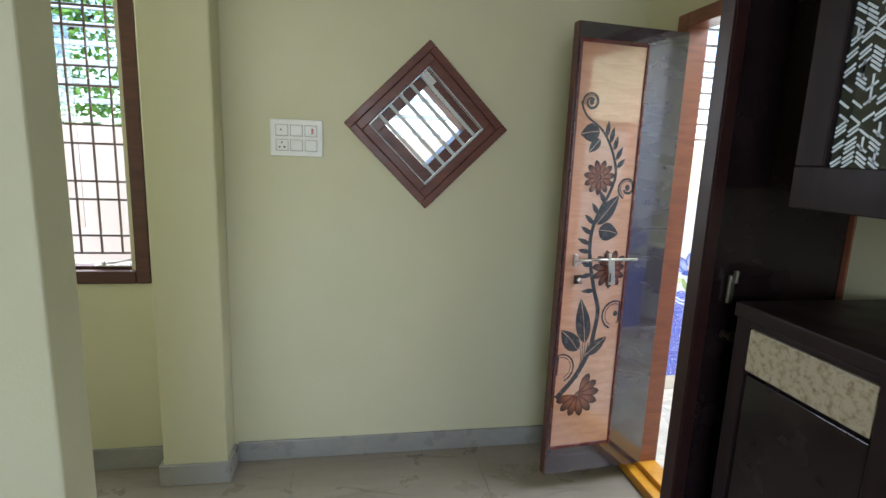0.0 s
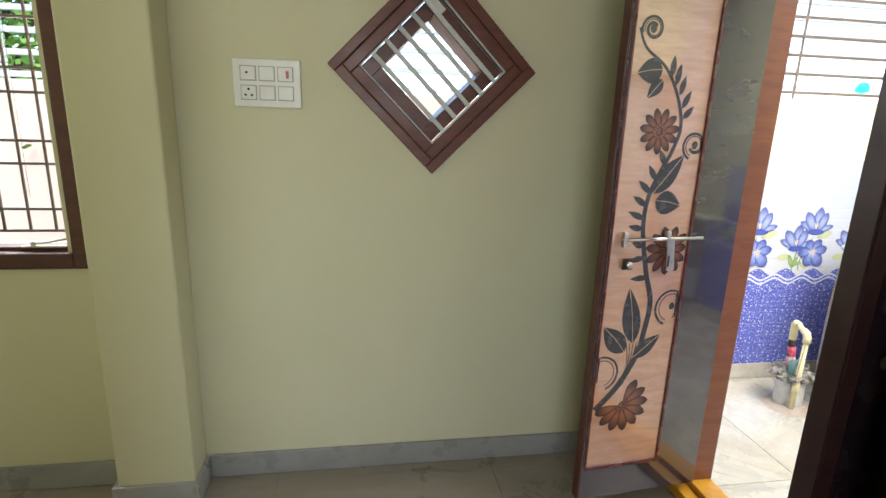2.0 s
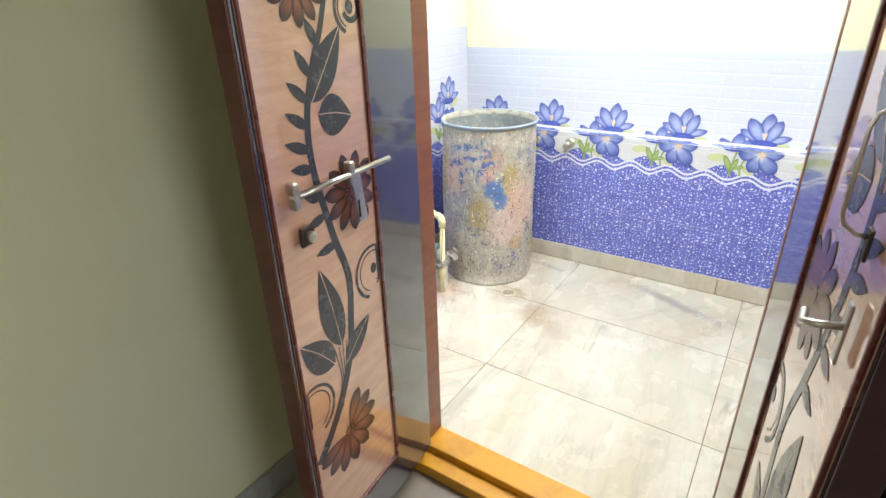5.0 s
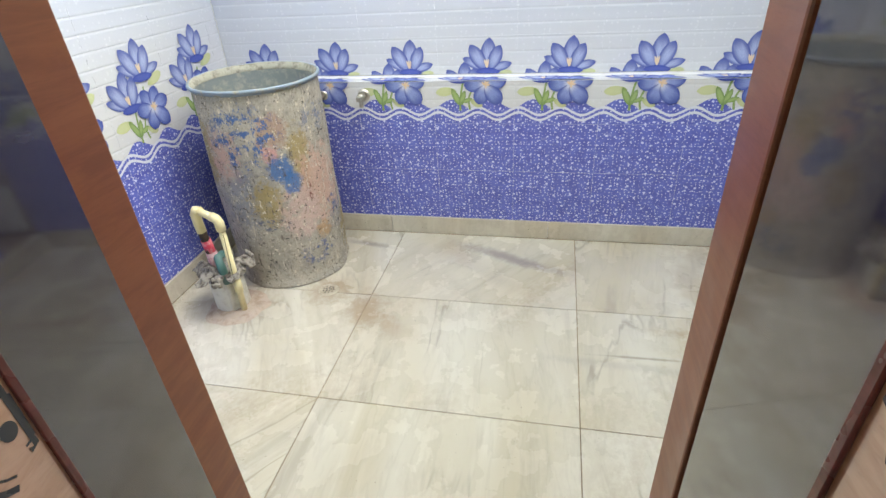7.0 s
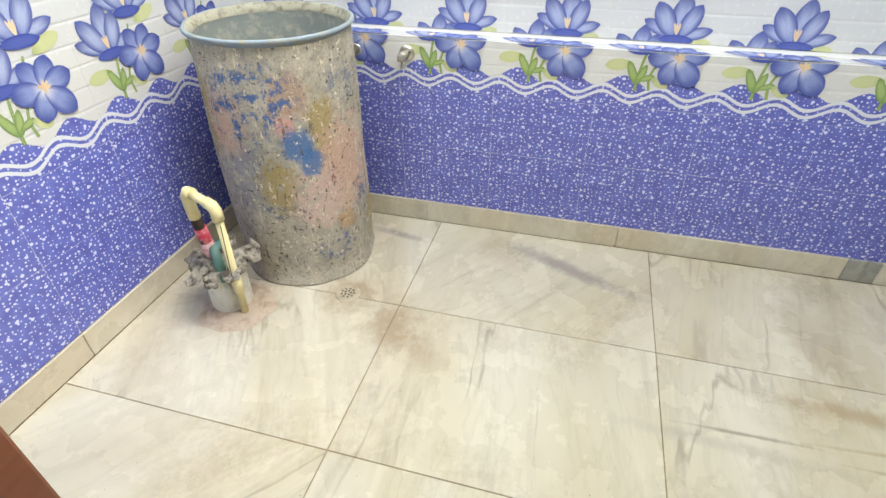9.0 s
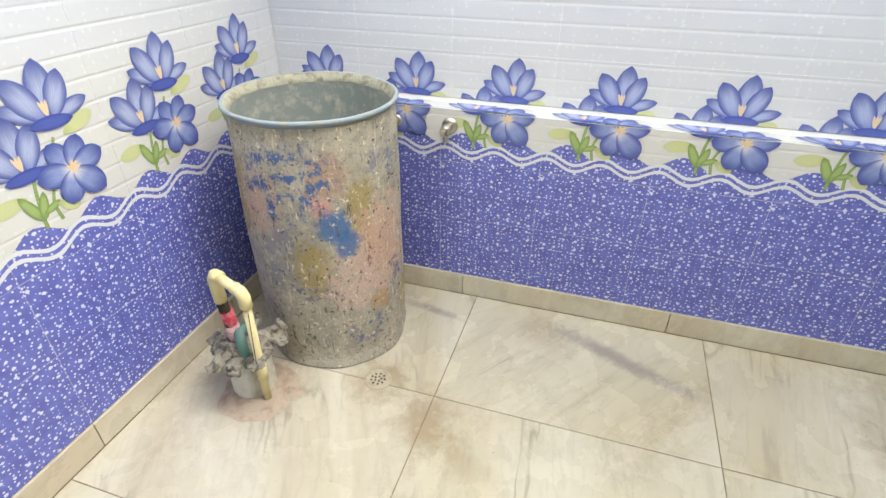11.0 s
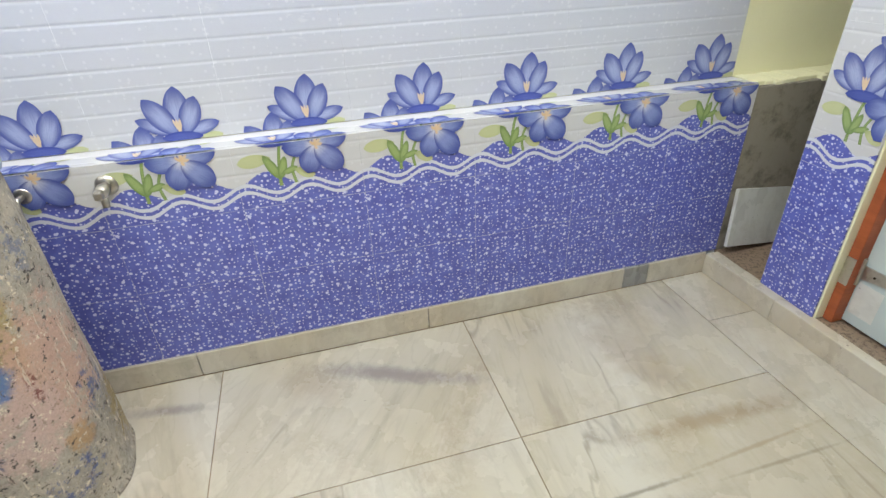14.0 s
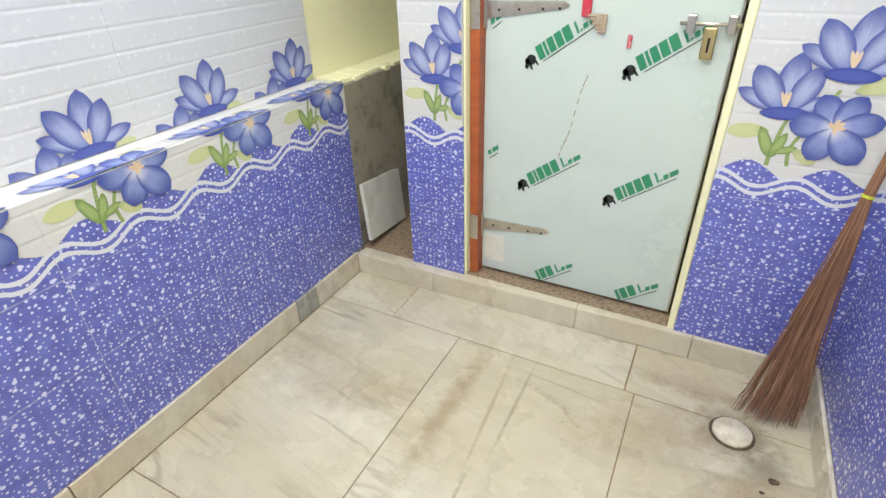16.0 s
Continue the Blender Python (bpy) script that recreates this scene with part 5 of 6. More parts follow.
# ---- showcase cabinet in the hall ----
def showcase():
    c = thing("showcase_cabinet", pose(0, 0, HALL_Z), "dark wenge showcase with beige drawer fronts and glass doors", "cabinet")
    f, y0, y1, h = 0.872, -0.9, 1.19, 1.262
    part("body", boxed((f + 0.02, y0 + 0.01, 0.0), (1.351, y1 - 0.015, h - 0.042), 0.003), WENGE, c)
    part("worktop", boxed((f - 0.012, y0, h - 0.04), (1.351, y1, h), 0.006), WENGE, c)
    w = 0.38
    for k in range(5):
        b1 = y1 - 0.045 - k * w
        part("drawer_front", boxed((f, b1 - w + 0.045, h - 0.169), (f + 0.0195, b1 - 0.005, h - 0.059), 0.003), BEIGE, c, "beige patterned drawer front")
        part("door", boxed((f + 0.004, b1 - w + 0.045, 0.08), (f + 0.0195, b1 - 0.005, h - 0.18), 0.003), INNERLAM, c)
        part("stile", boxed((f - 0.004, b1 - 0.004, 0.0), (f + 0.0195, b1 + 0.04, h - 0.0405), 0.003), WENGE, c)
        part("door_knob", lathe(bmesh.new(), [(0.005, 0), (0.005, 0.012), (0.012, 0.018), (0.013, 0.026), (0.006, 0.03)], 12, pose(f + 0.004, b1 - w + 0.1, h - 0.36, 0, -90, 0)), BRASS, c)
    part("rail", boxed((f - 0.002, y0 + 0.01, h - 0.056), (f + 0.0195, y1 - 0.05, h - 0.0405), 0.003), WENGE, c)
    u0, u1, uf = 1.535, 2.55, 0.885
    part("upper_body", boxed((uf + 0.03, y0 + 0.01, u0), (1.351, y1 - 0.092, u1), 0.003), WENGE, c)
    for k in range(3):
        b1 = y1 - 0.09 - k * 0.67
        a, e = b1 - 0.66, b1
        g = part("glass_door", boxed((uf + 0.015, a + 0.002, u0 - 0.018), (uf + 0.0275, e - 0.002, u1 - 0.002)), WENGE, c, "wooden door frame with dark reflecting glass")
        part("bottom_rail", boxed((uf, a, u0 - 0.02), (uf + 0.0145, e, u0 + 0.075), 0.003), WENGE, g)
        part("top_rail", boxed((uf, a, u1 - 0.07), (uf + 0.0145, e, u1), 0.003), WENGE, g)
        part("stile", boxed((uf, e - 0.075, u0 + 0.0755), (uf + 0.0145, e, u1 - 0.0705), 0.003), WENGE, g)
        part("stile", boxed((uf, a, u0 + 0.0755), (uf + 0.0145, a + 0.07, u1 - 0.0705), 0.003), WENGE, g)
        bars = bmesh.new()
        rng = random.Random(k + 3)
        for r in range(27):
            for q in range(4):
                z = u0 + 0.082 + r * 0.031 + rng.uniform(-0.003, 0.003)
                y = e - 0.09 - q * 0.027 - rng.uniform(0, 0.006)
                slant = 35 if (r // 3 + q // 2) % 2 else -35
                for i in range(rng.choice((1, 2, 2, 3))):
                    box(bars, (uf + 0.0092, -0.014, -0.0024), (uf + 0.0099, 0.014, 0.0024), 0, pose(0, y, z + i * 0.009, 90 if rng.random() < 0.12 else slant, 0, 0))
        tagged(part("etched_pattern", bars, ETCH, g, "pale frosted geometric marks"), kind="stuff")
        part("glass", boxed((uf + 0.010, a + 0.0705, u0 + 0.076), (uf + 0.0148, e - 0.0755, u1 - 0.071)), GLASS, g)
    part("bracket", boxed((1.30, y0 + 0.4, h + 0.0005), (1.351, y0 + 0.43, u0 - 0.0005), 0.002), WENGE, c)
    return c


showcase()
# dark picture frame edge on the partition
pf = thing("wall_frame", pose(-0.961, 1.08, 2.14), "dark wooden frame hung on the partition", "frame")
bm = bmesh.new()
for lo, hi in (((-0.22, -0.3), (-0.17, 0.3)), ((0.17, -0.3), (0.22, 0.3)), ((-0.1699, -0.3), (0.1699, -0.25)), ((-0.1699, 0.25), (0.1699, 0.3))):
    box(bm, (lo[0], -0.024, lo[1]), (hi[0], -0.0005, hi[1]), 0.004)
part("border", bm, WENGE, pf)
part("panel", boxed((-0.1695, -0.012, -0.2495), (0.1695, -0.001, 0.2495)), GLASS, pf)


# ---- rear window behind the viewer: unseen, added to light the hall ----
rw = tagged(new("added_window"), "barred rear window, unseen, added to light the hall", "window", kind="structure")
for k in range(9):
    x = -1.45 + k * 0.21
    part("grille_bar", boxed((x - 0.006, -2.82, 1.1), (x + 0.006, -2.808, 2.4)), GRILLE, rw)
for z in (1.25, 1.5, 1.75, 2.0, 2.25):
    part("grille_bar", boxed((-1.5, -2.807, z - 0.006), (0.3, -2.798, z + 0.006)), GRILLE, rw)


# ---- drum ----
def drum():
    d = thing("oil_drum", pose(3.014, 2.952, 0), "tall open steel drum splashed with old paint", "drum")
    top = 0.992

    def ring_points(r, z, seg=64, wob=0.0):
        out = []
        for k in range(seg):
            a = 2 * math.pi * k / seg
            rr = r + wob * noise.noise((math.cos(a) * 2, math.sin(a) * 2, z * 3))
            out.append(Vector((rr * math.cos(a), rr * math.sin(a), z + 0.01 * (z / top) ** 2 * (math.cos(a) + math.sin(a)) * 0.28)))
        return out

    def shell(prof, wob):
        bm = bmesh.new()
        rings = [[bm.verts.new(p) for p in ring_points(r, z, 64, wob)] for r, z in prof]
        for a, b2 in zip(rings, rings[1:]):
            for k in range(64):
                bm.faces.new((a[k], a[(k + 1) % 64], b2[(k + 1) % 64], b2[k]))
        return bm, rings

    prof = [(0.279, 0.0), (0.285, 0.003), (0.285, 0.012), (0.279, 0.018)] + [(0.279 + 0.006 * math.sin(math.pi * i / 16) - 0.001 * (i / 16) ** 2, 0.018 + i * (top - 0.044) / 16) for i in range(1, 17)]
    bm, rings = shell(prof, 0.010)
    bm.faces.new(rings[0][::-1])
    part("shell", bm, DRUM, d, "steel shell with blue, pink and ochre paint splashes", True)
    bm, rings = shell([(0.278, top - 0.026), (0.2795, top - 0.018), (0.287, top - 0.017), (0.2915, top - 0.012), (0.2925, top - 0.006), (0.2895, top - 0.001), (0.284, top), (0.2795, top - 0.002)], 0.006)
    part("rim", bm, RIM, d, "rolled blue-stained rim", True)
    bm, rings = shell([(0.2795, top - 0.002), (0.275, top - 0.008), (0.270, top - 0.017), (0.266, top - 0.026), (0.2655, top - 0.034)], 0.006)
    for ring in rings[1:-1]:
        for v in ring:
            v.co += 0.004 * noise.noise_vector(v.co * 16) + 0.003 * noise.noise_vector(v.co * 45)
    part("lip", bm, CRUST, d, "cement-crusted inner lip", True)
    bm, rings = shell([(0.2655, top - 0.034), (0.270, top - 0.05), (0.274, 0.5), (0.272, 0.03)], 0.006)
    bm.faces.new(rings[-1])
    part("inside", bm, INSIDE, d, "dull grey inside", True)
    return d


drum()


# ---- borewell head and pipes ----
def borewell():
    b = thing("borewell_pipes", pose(2.585, 3.085, 0), "cream and white pipes rising from a cement-caked well head", "pipes")
    rng = random.Random(4)
    bm = lathe(bmesh.new(), [(0.078, 0.0), (0.078, 0.16), (0.074, 0.2), (0.0, 0.205)], 28, caps=False)
    for v in bm.verts:
        v.co += Vector((rng.uniform(-0.002, 0.002), rng.uniform(-0.002, 0.002), 0))
    part("casing", bm, WHITEPVC, b, "dusty pale well casing", True)
    bm = bmesh.new()
    bmesh.ops.create_icosphere(bm, subdivisions=4, radius=0.09, matrix=pose(0, 0, 0.205) @ Matrix.Diagonal((1, 1, 0.42, 1)))
    for v in bm.verts:
        v.co += 0.045 * noise.noise_vector(v.co * 14) + 0.012 * noise.noise_vector(v.co * 50)
    part("clamp", bm, RUST, b, "cement-caked iron clamp")
    for ang, far, tilt in ((165, 0.115, 8), (235, 0.12, -14), (95, 0.10, 22), (-60, 0.11, 16)):
        a = radians(ang)
        bm = bmesh.new()
        bmesh.ops.create_icosphere(bm, subdivisions=3, radius=0.045, matrix=pose(far * math.cos(a), far * math.sin(a), 0.215, 0, tilt, ang) @ Matrix.Diagonal((1.1, 0.75, 0.26, 1)))
        for v in bm.verts:
            v.co += 0.022 * noise.noise_vector(v.co * 26 + Vector((ang, 0, 0))) + 0.008 * noise.noise_vector(v.co * 80)
        part("cement_lump", bm, RUST, b)
    for ang in (200, 20, -30):
        a = radians(ang)
        m = pose(0.105 * math.cos(a), 0.105 * math.sin(a), 0.21, 0, 0, ang)
        bm = boxed((-0.045, -0.02, -0.008), (0.05, 0.02, 0.008), 0.003, m)
        for s in (-0.012, 0.012):
            lathe(bm, [(0.011, -0.02), (0.011, 0.022), (0.006, 0.03)], 6, m @ pose(0.03, s, 0))
        part("clamp_ear", bm, RUST, b)
    # riser: red-wrapped stub, elbow, crosspiece, elbow, downpipe
    part("riser", tubed([(-0.005, 0.02, 0.2), (-0.02, 0.022, 0.3), (-0.03, 0.022, 0.44)], 0.019, 14), IRON, b, "", True)
    part("wrap", tubed([(-0.012, 0.021, 0.275), (-0.024, 0.022, 0.375)], 0.0225, 16), REDWRAP, b, "torn red label wrapped round the pipe", True)
    part("wrap_tail", tubed([(-0.006, 0.021, 0.225), (-0.012, 0.021, 0.262), (-0.0165, 0.0215, 0.31)], 0.025, 16, [0.021, 0.027, 0.0235]), PALEWRAP, b, "whitish crumpled plastic wrap", True)
    part("elbow", tubed([(-0.030, 0.022, 0.42), (-0.033, 0.022, 0.47), (-0.034, 0.022, 0.51), (-0.036, 0.012, 0.528), (-0.045, -0.014, 0.530)], 0.0215, 14), PVC, b, "", True)
    part("crosspiece", tubed([(-0.042, -0.005, 0.529), (-0.062, -0.082, 0.513)], 0.0165, 14), PVC, b, "", True)
    part("elbow", tubed([(-0.060, -0.074, 0.516), (-0.066, -0.100, 0.508), (-0.068, -0.110, 0.492), (-0.067, -0.110, 0.455)], 0.0205, 14), PVC, b, "", True)
    part("downpipe", tubed([(-0.067, -0.110, 0.46), (-0.055, -0.095, 0.16), (-0.048, -0.085, 0.0)], 0.0145, 14), PVC, b, "cream downpipe", True)
    part("pipe_marking", boxed((-0.0795, -0.1235, 0.2), (-0.0775, -0.1215, 0.44), 0, pose(-0.067, -0.11, 0.46) @ pose(0, 0, 0, 2.9, 2.3, 0) @ pose(0.067, 0.11, -0.46)), IRON, b, "thin dark printed line")
    part("coupling", tubed([(-0.0562, -0.0965, 0.19), (-0.0535, -0.093, 0.125)], 0.0185, 14), PVC, b, "", True)
    part("drain_pipe", tubed([(-0.052, -0.035, 0.0), (-0.053, -0.045, 0.17)], 0.0165, 14), WHITEPVC, b, "dusty white pipe", True)
    part("green_sleeve", tubed([(-0.053, -0.045, 0.165), (-0.05, -0.035, 0.25), (-0.02, -0.005, 0.28), (0.03, 0.0, 0.27)], 0.019, 14), GREENPIPE, b, "faded green sleeve", True)
    bm = bmesh.new()
    ring = [bm.verts.new((0.145 * (1 + 0.16 * noise.noise((math.cos(a) * 1.7, math.sin(a) * 1.7, 3))) * math.cos(a), 0.145 * (1 + 0.2 * noise.noise((math.cos(a) * 2, math.sin(a) * 2, 7))) * math.sin(a), 0.0008)) for a in [2 * math.pi * k / 40 for k in range(40)]]
    inner = [bm.verts.new((v.co.x * 0.72 - 0.005, v.co.y * 0.72 - 0.01, 0.012 + 0.006 * random.random())) for v in ring]
    for k in range(40):
        bm.faces.new((ring[k], ring[(k + 1) % 40], inner[(k + 1) % 40], inner[k]))
    bm.faces.new(inner)
    bmesh.ops.translate(bm, verts=bm.verts, vec=(-0.02, -0.03, 0))
    part("mortar_bed", bm, MORTAR, b, "rough reddish mortar round the pipes")


borewell()


# ---- floor drain, cap, tap ----
fd = thing("floor_drain", pose(2.752, 2.66, 0), "small round perforated floor drain", "drain")
part("grate", lathe(bmesh.new(), [(0.052, 0.0005), (0.05, 0.004), (0.044, 0.005), (0.04, 0.0035), (0.0, 0.003)], 28, caps=False), worn("dull_grey_drain", srgb(180, 170, 150), srgb(146, 132, 112), 0.5, 0.1, 30), fd, "", True)
for r, n in ((0.012, 5), (0.026, 9)):
    for k in range(n):
        a = 2 * math.pi * k / n
        part("drain_hole", lathe(bmesh.new(), [(0.0042, 0), (0.0042, 0.001)], 8, pose(r * math.cos(a), r * math.sin(a), 0.0036)), DARKHOLE, fd)
for gx, gy, gr in ((1.66, 0.66, 0.012), (1.60, 0.70, 0.009), (1.69, 0.71, 0.006)):
    lump = bmesh.new()
    bmesh.ops.create_icosphere(lump, subdivisions=2, radius=gr, matrix=pose(gx, gy, gr * 0.35) @ Matrix.Diagonal((1.3, 0.8, 0.5, 1)))
    for v in lump.verts:
        v.co += 0.3 * gr * noise.noise_vector(v.co * 90)
    tagged(to_object("mortar_crumb", lump, GRIME), "small dark crumb of dirt on the marble floor", "dirt", "crumbs by the drain")
cap = thing("drain_cap", pose(1.772, 0.523, 0), "round white plastic drain cap in a dirty ring", "drain cap")
part("cap", lathe(bmesh.new(), [(0.057, 0.0006), (0.057, 0.008), (0.053, 0.012), (0.0, 0.0125)], 36, caps=False), worn("scuffed_white_plastic", srgb(212, 206, 192), srgb(168, 154, 130), 0.4, 0, 22, 0.7, 0.1), cap, "", True)
part("dirty_ring", lathe(bmesh.new(), [(0.066, 0.0006), (0.063, 0.003), (0.059, 0.004), (0.0575, 0.001)], 36, caps=False), GRIME, cap, "", True)

tp = thing("tap", pose(WY_E, 2.575, 0.80), "small chrome tap on the blue tiles", "tap")
part("flange", lathe(bmesh.new(), [(0.032, 0), (0.032, 0.004), (0.018, 0.010)], 24, pose(0, 0, 0, 0, -90, 0)), STEEL, tp, "", True)
part("body", lathe(bmesh.new(), [(0.014, 0.008), (0.014, 0.03), (0.02, 0.036), (0.02, 0.062), (0.013, 0.07)], 20, pose(0, 0, 0, 0, -90, 0)), STEEL, tp, "", True)
part("spout", tubed([(-0.05, 0, -0.012), (-0.056, 0, -0.03), (-0.060, 0, -0.048)], 0.0105, 14), STEEL, tp, "", True)
part("handle", boxed((-0.098, -0.012, -0.012), (-0.068, 0.012, 0.014), 0.006), STEEL, tp)
tp2 = thing("tap", pose(WY_E, 2.80, 0.80), "small chrome tap half hidden by the drum", "tap")
part("flange", lathe(bmesh.new(), [(0.026, 0), (0.026, 0.004), (0.014, 0.008)], 20, pose(0, 0, 0, 0, -90, 0)), STEEL, tp2, "", True)
part("spout", tubed([(-0.004, 0, 0), (-0.045, 0, 0.002), (-0.06, 0, -0.03)], 0.0095, 12), STEEL, tp2, "", True)


# ---- small door with its protective film ----
def small_door():
    d = thing("bathroom_door", pose(0, 0.13, 0), "closed small door still wrapped in printed protective film", "door")
    part("leaf", boxed((2.036, -0.03, 0.112), (2.800, 0.0, 1.98), 0.002), FILM, d)
    part("edge_strip", boxed((2.030, -0.031, 0.112), (2.0359, 0.003, 1.98), 0.001), STEEL, d)
    part("frame_post", boxed((2.8005, -0.06, 0.1005), (2.838, 0.045, 2.049), 0.004), ORANGE, d, "orange painted frame post")
    part("plaster_strip", boxed((2.8382, -0.06, 0.1005), (2.8475, 0.079, 2.049), 0.003), CREAM, d, "pale plaster strip")
    part("plaster_strip", boxed((1.9985, -0.06, 0.1005), (2.022, 0.082, 2.049), 0.004), CREAM, d, "pale plaster strip")
    # strap hinges
    for z in (0.325, 1.14):
        bm = bmesh.new()
        v = [bm.verts.new(p) for p in ((2.797, 0.001, z - 0.027), (2.53, 0.001, z + 0.012), (2.515, 0.001, z + 0.022), (2.53, 0.001, z + 0.033), (2.797, 0.001, z + 0.027))]
        fa = bm.faces.new(v)
        r = bmesh.ops.extrude_face_region(bm, geom=[fa])
        bmesh.ops.translate(bm, verts=[q for q in r["geom"] if isinstance(q, bmesh.types.BMVert)], vec=(0, 0.004, 0))
        bmesh.ops.recalc_face_normals(bm, faces=bm.faces)
        h = part("strap_hinge", bm, STEEL, d, "long tapered steel strap hinge")
        part("hinge_plate", boxed((2.801, 0.0455, z - 0.055), (2.836, 0.049, z + 0.055), 0.001), STEEL, h)
        part("hinge_pin", tubed([(2.799, 0.008, z - 0.055), (2.799, 0.008, z + 0.055)], 0.007, 10), STEEL, h)
        for x in (2.75, 2.68, 2.6, 2.545):
            part("screw", lathe(bmesh.new(), [(0.005, 0), (0.004, 0.002)], 8, pose(x, 0.005, z + 0.012 * (2.79 - x) / 0.26, -90)), IRON, h)
    part("bolt", tubed([(2.185, 0.018, 1.125), (2.012, 0.018, 1.125)], 0.0055, 10), STEEL, d, "", True)
    for x in (2.155, 2.05):
        part("bolt_guide", boxed((x - 0.012, 0.0005, 1.10), (x + 0.012, 0.024, 1.15), 0.004), STEEL, d)
    part("hasp", boxed((2.083, 0.02, 1.03), (2.118, 0.025, 1.118), 0.004), BRASS, d, "pale brass hasp")
    part("hasp_slot", boxed((2.097, 0.0252, 1.05), (2.103, 0.0256, 1.09)), DARKHOLE, d)
    # printed marks on the film, drawn as plain shapes
    ang = 36
    for x, z, a, b2 in ((2.615, 0.965, 0.0, 1.0), (2.29, 0.955, 0.0, 1.0), (2.618, 0.51, 0.0, 1.0), (2.293, 0.508, 0.0, 1.0), (2.60, 0.055, 0.28, 1.0), (2.275, 0.055, 0.28, 1.0), (2.93, 0.50, 0.62, 1.0), (2.93, 0.07, 0.62, 1.0), (2.93, 0.965, 0.62, 1.0), (2.45, 1.36, 0.0, 1.0), (2.7, 1.40, 0.0, 1.0)):
        m = Matrix(((-1, 0, 0, x + 0.012), (0, 0, 1, 0.0009), (0, 1, 0, z + 0.004), (0, 0, 0, 1))) @ pose(0, 0, 0, 0, 0, ang)
        g = bmesh.new()

        def bar(u0, u1, w0, w1):
            if u1 <= a * 0.32 or u0 >= b2 * 0.32:
                return
            u0 = max(u0, a * 0.32)
            q = [g.verts.new(m @ Vector((u, w, 0))) for u, w in ((u0, w0), (u1, w0), (u1 + 0.006, w1), (u0 + 0.006, w1))]
            g.faces.new(q)

        for k, wd in enumerate((0.024, 0.01, 0.024, 0.026, 0.028)):
            u = 0.035 + (0, 0.029, 0.044, 0.073, 0.104)[k]
            bar(u, u + wd, 0.0, 0.046)
        bar(0.182, 0.19, 0.004, 0.04)
        bar(0.19, 0.20, 0.004, 0.01)
        bar(0.205, 0.222, 0.004, 0.02)
        bar(0.227, 0.256, 0.004, 0.02)
        if len(g.faces):
            part("film_print", g, GREENINK, d)
        else:
            g.free()
        g = bmesh.new()
        bar(0.04, 0.24, -0.009, -0.006)
        if a < 0.05:
            uvl = g.loops.layers.uv.verify()
            for b3, t3, hw in (((-0.012, 0.018), (0.028, 0.02), 0.017), ((-0.012, 0.012), (0.004, 0.032), 0.009), ((0.0, 0.02), (-0.004, -0.012), 0.005), ((0.02, 0.02), (0.022, -0.01), 0.004), ((-0.008, 0.018), (-0.02, 0.002), 0.007)):
                petal_shape(g, b3, t3, hw, m, 0.0001)
        part("film_print", g, BLACKINK, d) if len(g.faces) else g.free()
    # scuffs and a peeled scrap
    g = bmesh.new()
    for k in range(11):
        t = k / 11
        x0, z0 = 2.433 + 0.075 * t, 0.955 - 0.32 * t + 0.015 * math.sin(9 * t)
        q = [g.verts.new(p) for p in ((x0, 0.0012, z0), (x0 + 0.003, 0.0012, z0), (x0 + 0.0075, 0.0012, z0 - 0.02), (x0 + 0.0045, 0.0012, z0 - 0.02))]
        g.faces.new(q)
    part("scratch", g, JOINT, d)
    g = bmesh.new()
    for k in range(5):
        box(g, (2.395 + 0.008 * k, 0.001, 1.085 + 0.012 * k), (2.42 + 0.008 * k, 0.01 + 0.003 * k, 1.14), 0.003)
    part("peeled_scrap", g, MORTAR, d, "torn scrap of peeled film")
    part("red_scrap", boxed((2.312, 0.001, 1.045), (2.326, 0.008, 1.085), 0.003), REDWRAP, d, "small red scrap of film")
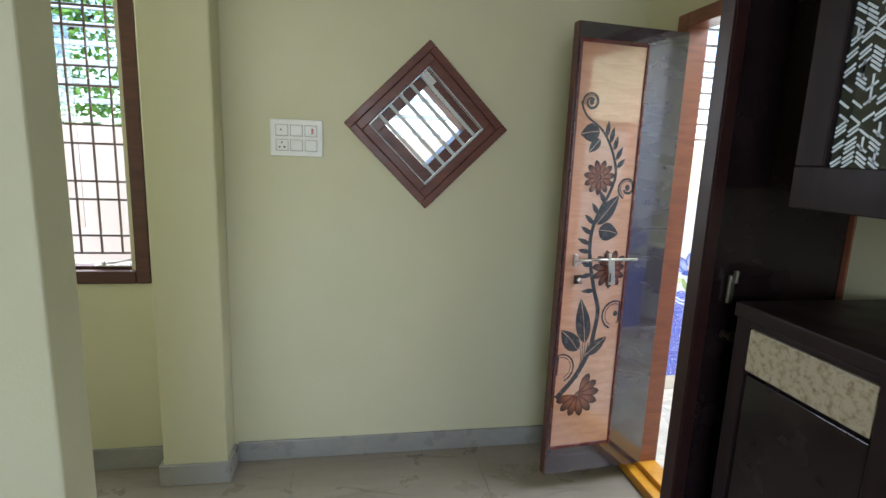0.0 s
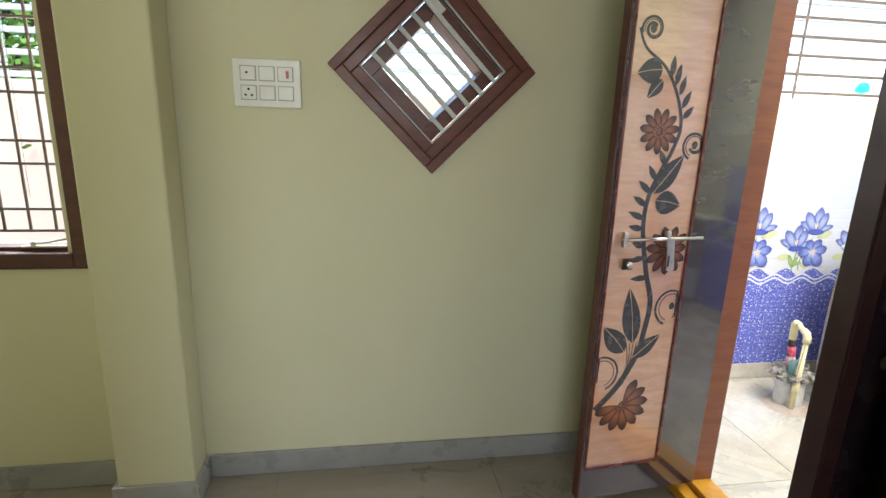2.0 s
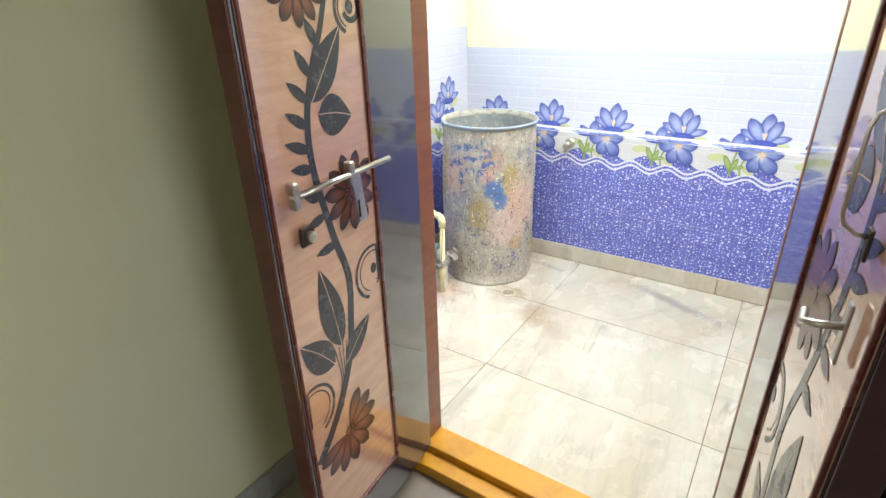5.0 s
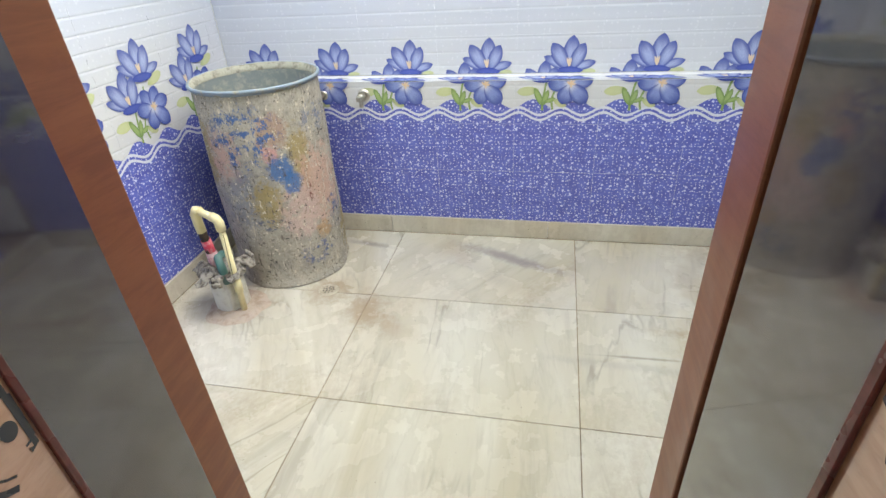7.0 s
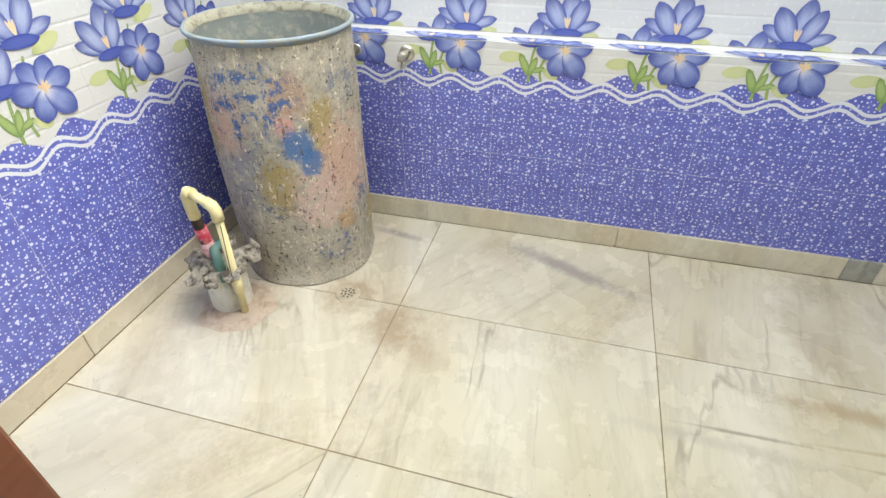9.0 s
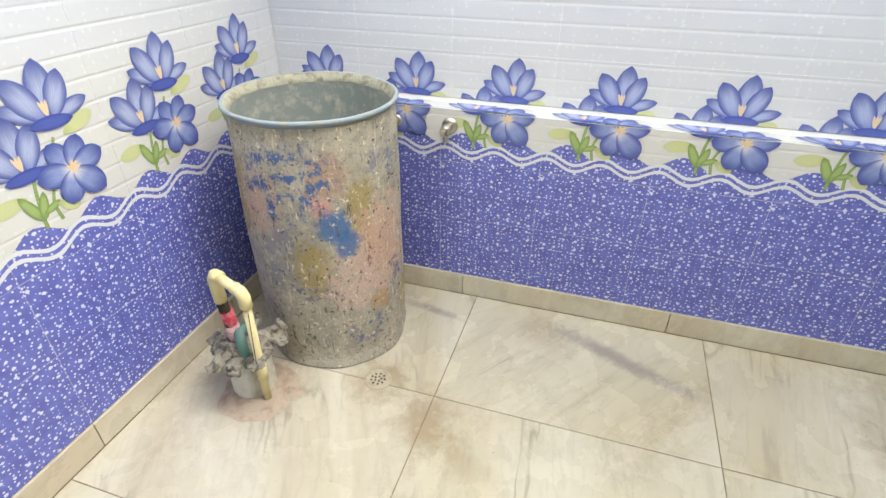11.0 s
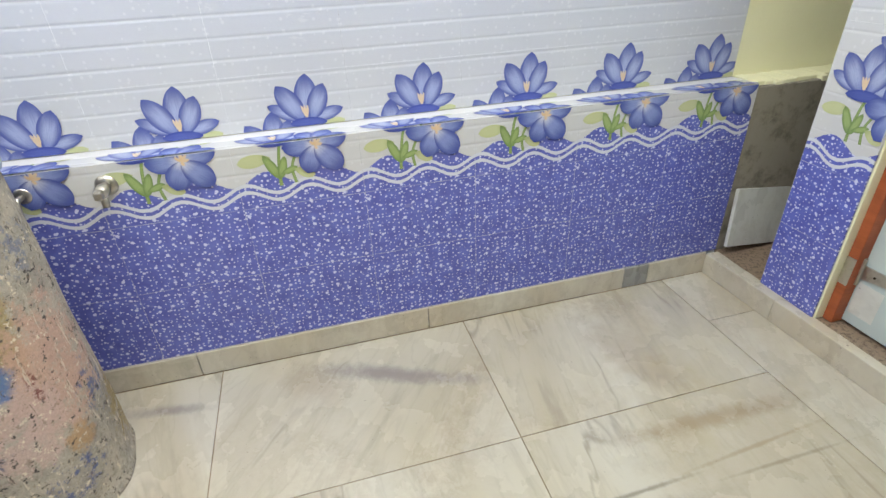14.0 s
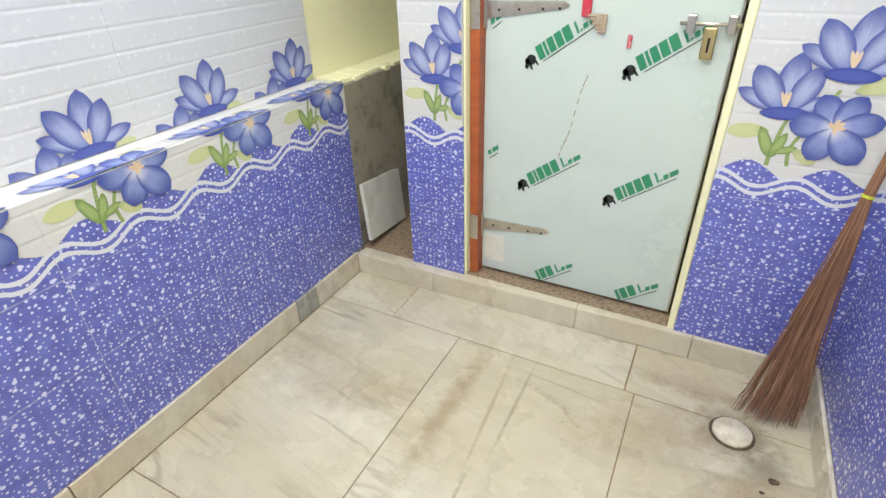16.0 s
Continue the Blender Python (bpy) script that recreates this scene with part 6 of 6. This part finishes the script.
    part("red_scrap", boxed((2.445, 0.001, 1.13), (2.475, 0.012, 1.2), 0.004), REDWRAP, d, "small red scrap of film")
    part("clear_tape", boxed((2.70, 0.0007, 0.155), (2.792, 0.0014, 0.285)), SLAB, d)


small_door()

# marble offcut leaning in the niche
off = thing("marble_offcut", pose(3.33, 0.085, 0.101, 0, 9, 4), "thin white marble offcut leaning on the cement wall", "stone slab")
part("slab", boxed((0.0, -0.22, 0.0), (0.018, 0.115, 0.27), 0.002, pose(0, 0, 0.03, 7, 0, 0)), SLAB, off)


# ---- broom ----
def broom():
    b = thing("coconut_broom", pose(1.68, 0.42, 0), "brown coconut-straw broom with a yellow tie leaning in the corner", "broom")
    rng = random.Random(11)
    tie = Vector((-0.05, -0.15, 0.737))
    end = tie + Vector((-0.03, -0.04, 0.30))
    foot = Vector((0.0, 0.0, 0.0))
    bm = bmesh.new()
    tufts = [(rng.uniform(0, 6.28), 0.25 + 0.75 * rng.random()) for _ in range(22)]
    for k in range(300):
        a, r = rng.uniform(0, 6.28), math.sqrt(rng.random())
        off_t = Vector((math.cos(a), math.sin(a), 0)) * r * 0.0125
        b3, q = tufts[k % 22]
        away = Vector((math.cos(b3) * q * 0.085 + rng.gauss(0, 0.009), math.sin(b3) * q * 0.06 + rng.gauss(0, 0.007), 0))
        f = foot + away + Vector((0, 0, 0.004 + rng.uniform(0, 0.17) * rng.random()))
        mid = tie.lerp(foot, 0.5) + away * 0.42 + off_t * 0.7 + Vector((rng.gauss(0, 0.004), rng.gauss(0, 0.004), 0.0))
        knee = tie.lerp(foot, 0.84) + away * 0.86 + Vector((-0.002, 0.012, 0.0))
        tube(bm, [end + off_t * 0.7, tie + off_t, mid, knee, f], 0.0012, 4, [0.0014, 0.0014, 0.0012, 0.001, 0.0006])
    tagged(part("brush", bm, STRAW, b, "bundle of thin brown straws"), kind="stuff")
    part("tie", tubed([tie + Vector((-0.0005, -0.0005, 0.004)), tie + Vector((0.0005, 0.0005, -0.004))], 0.0145, 16), YELLOWTIE, b, "yellow plastic tie")


broom()
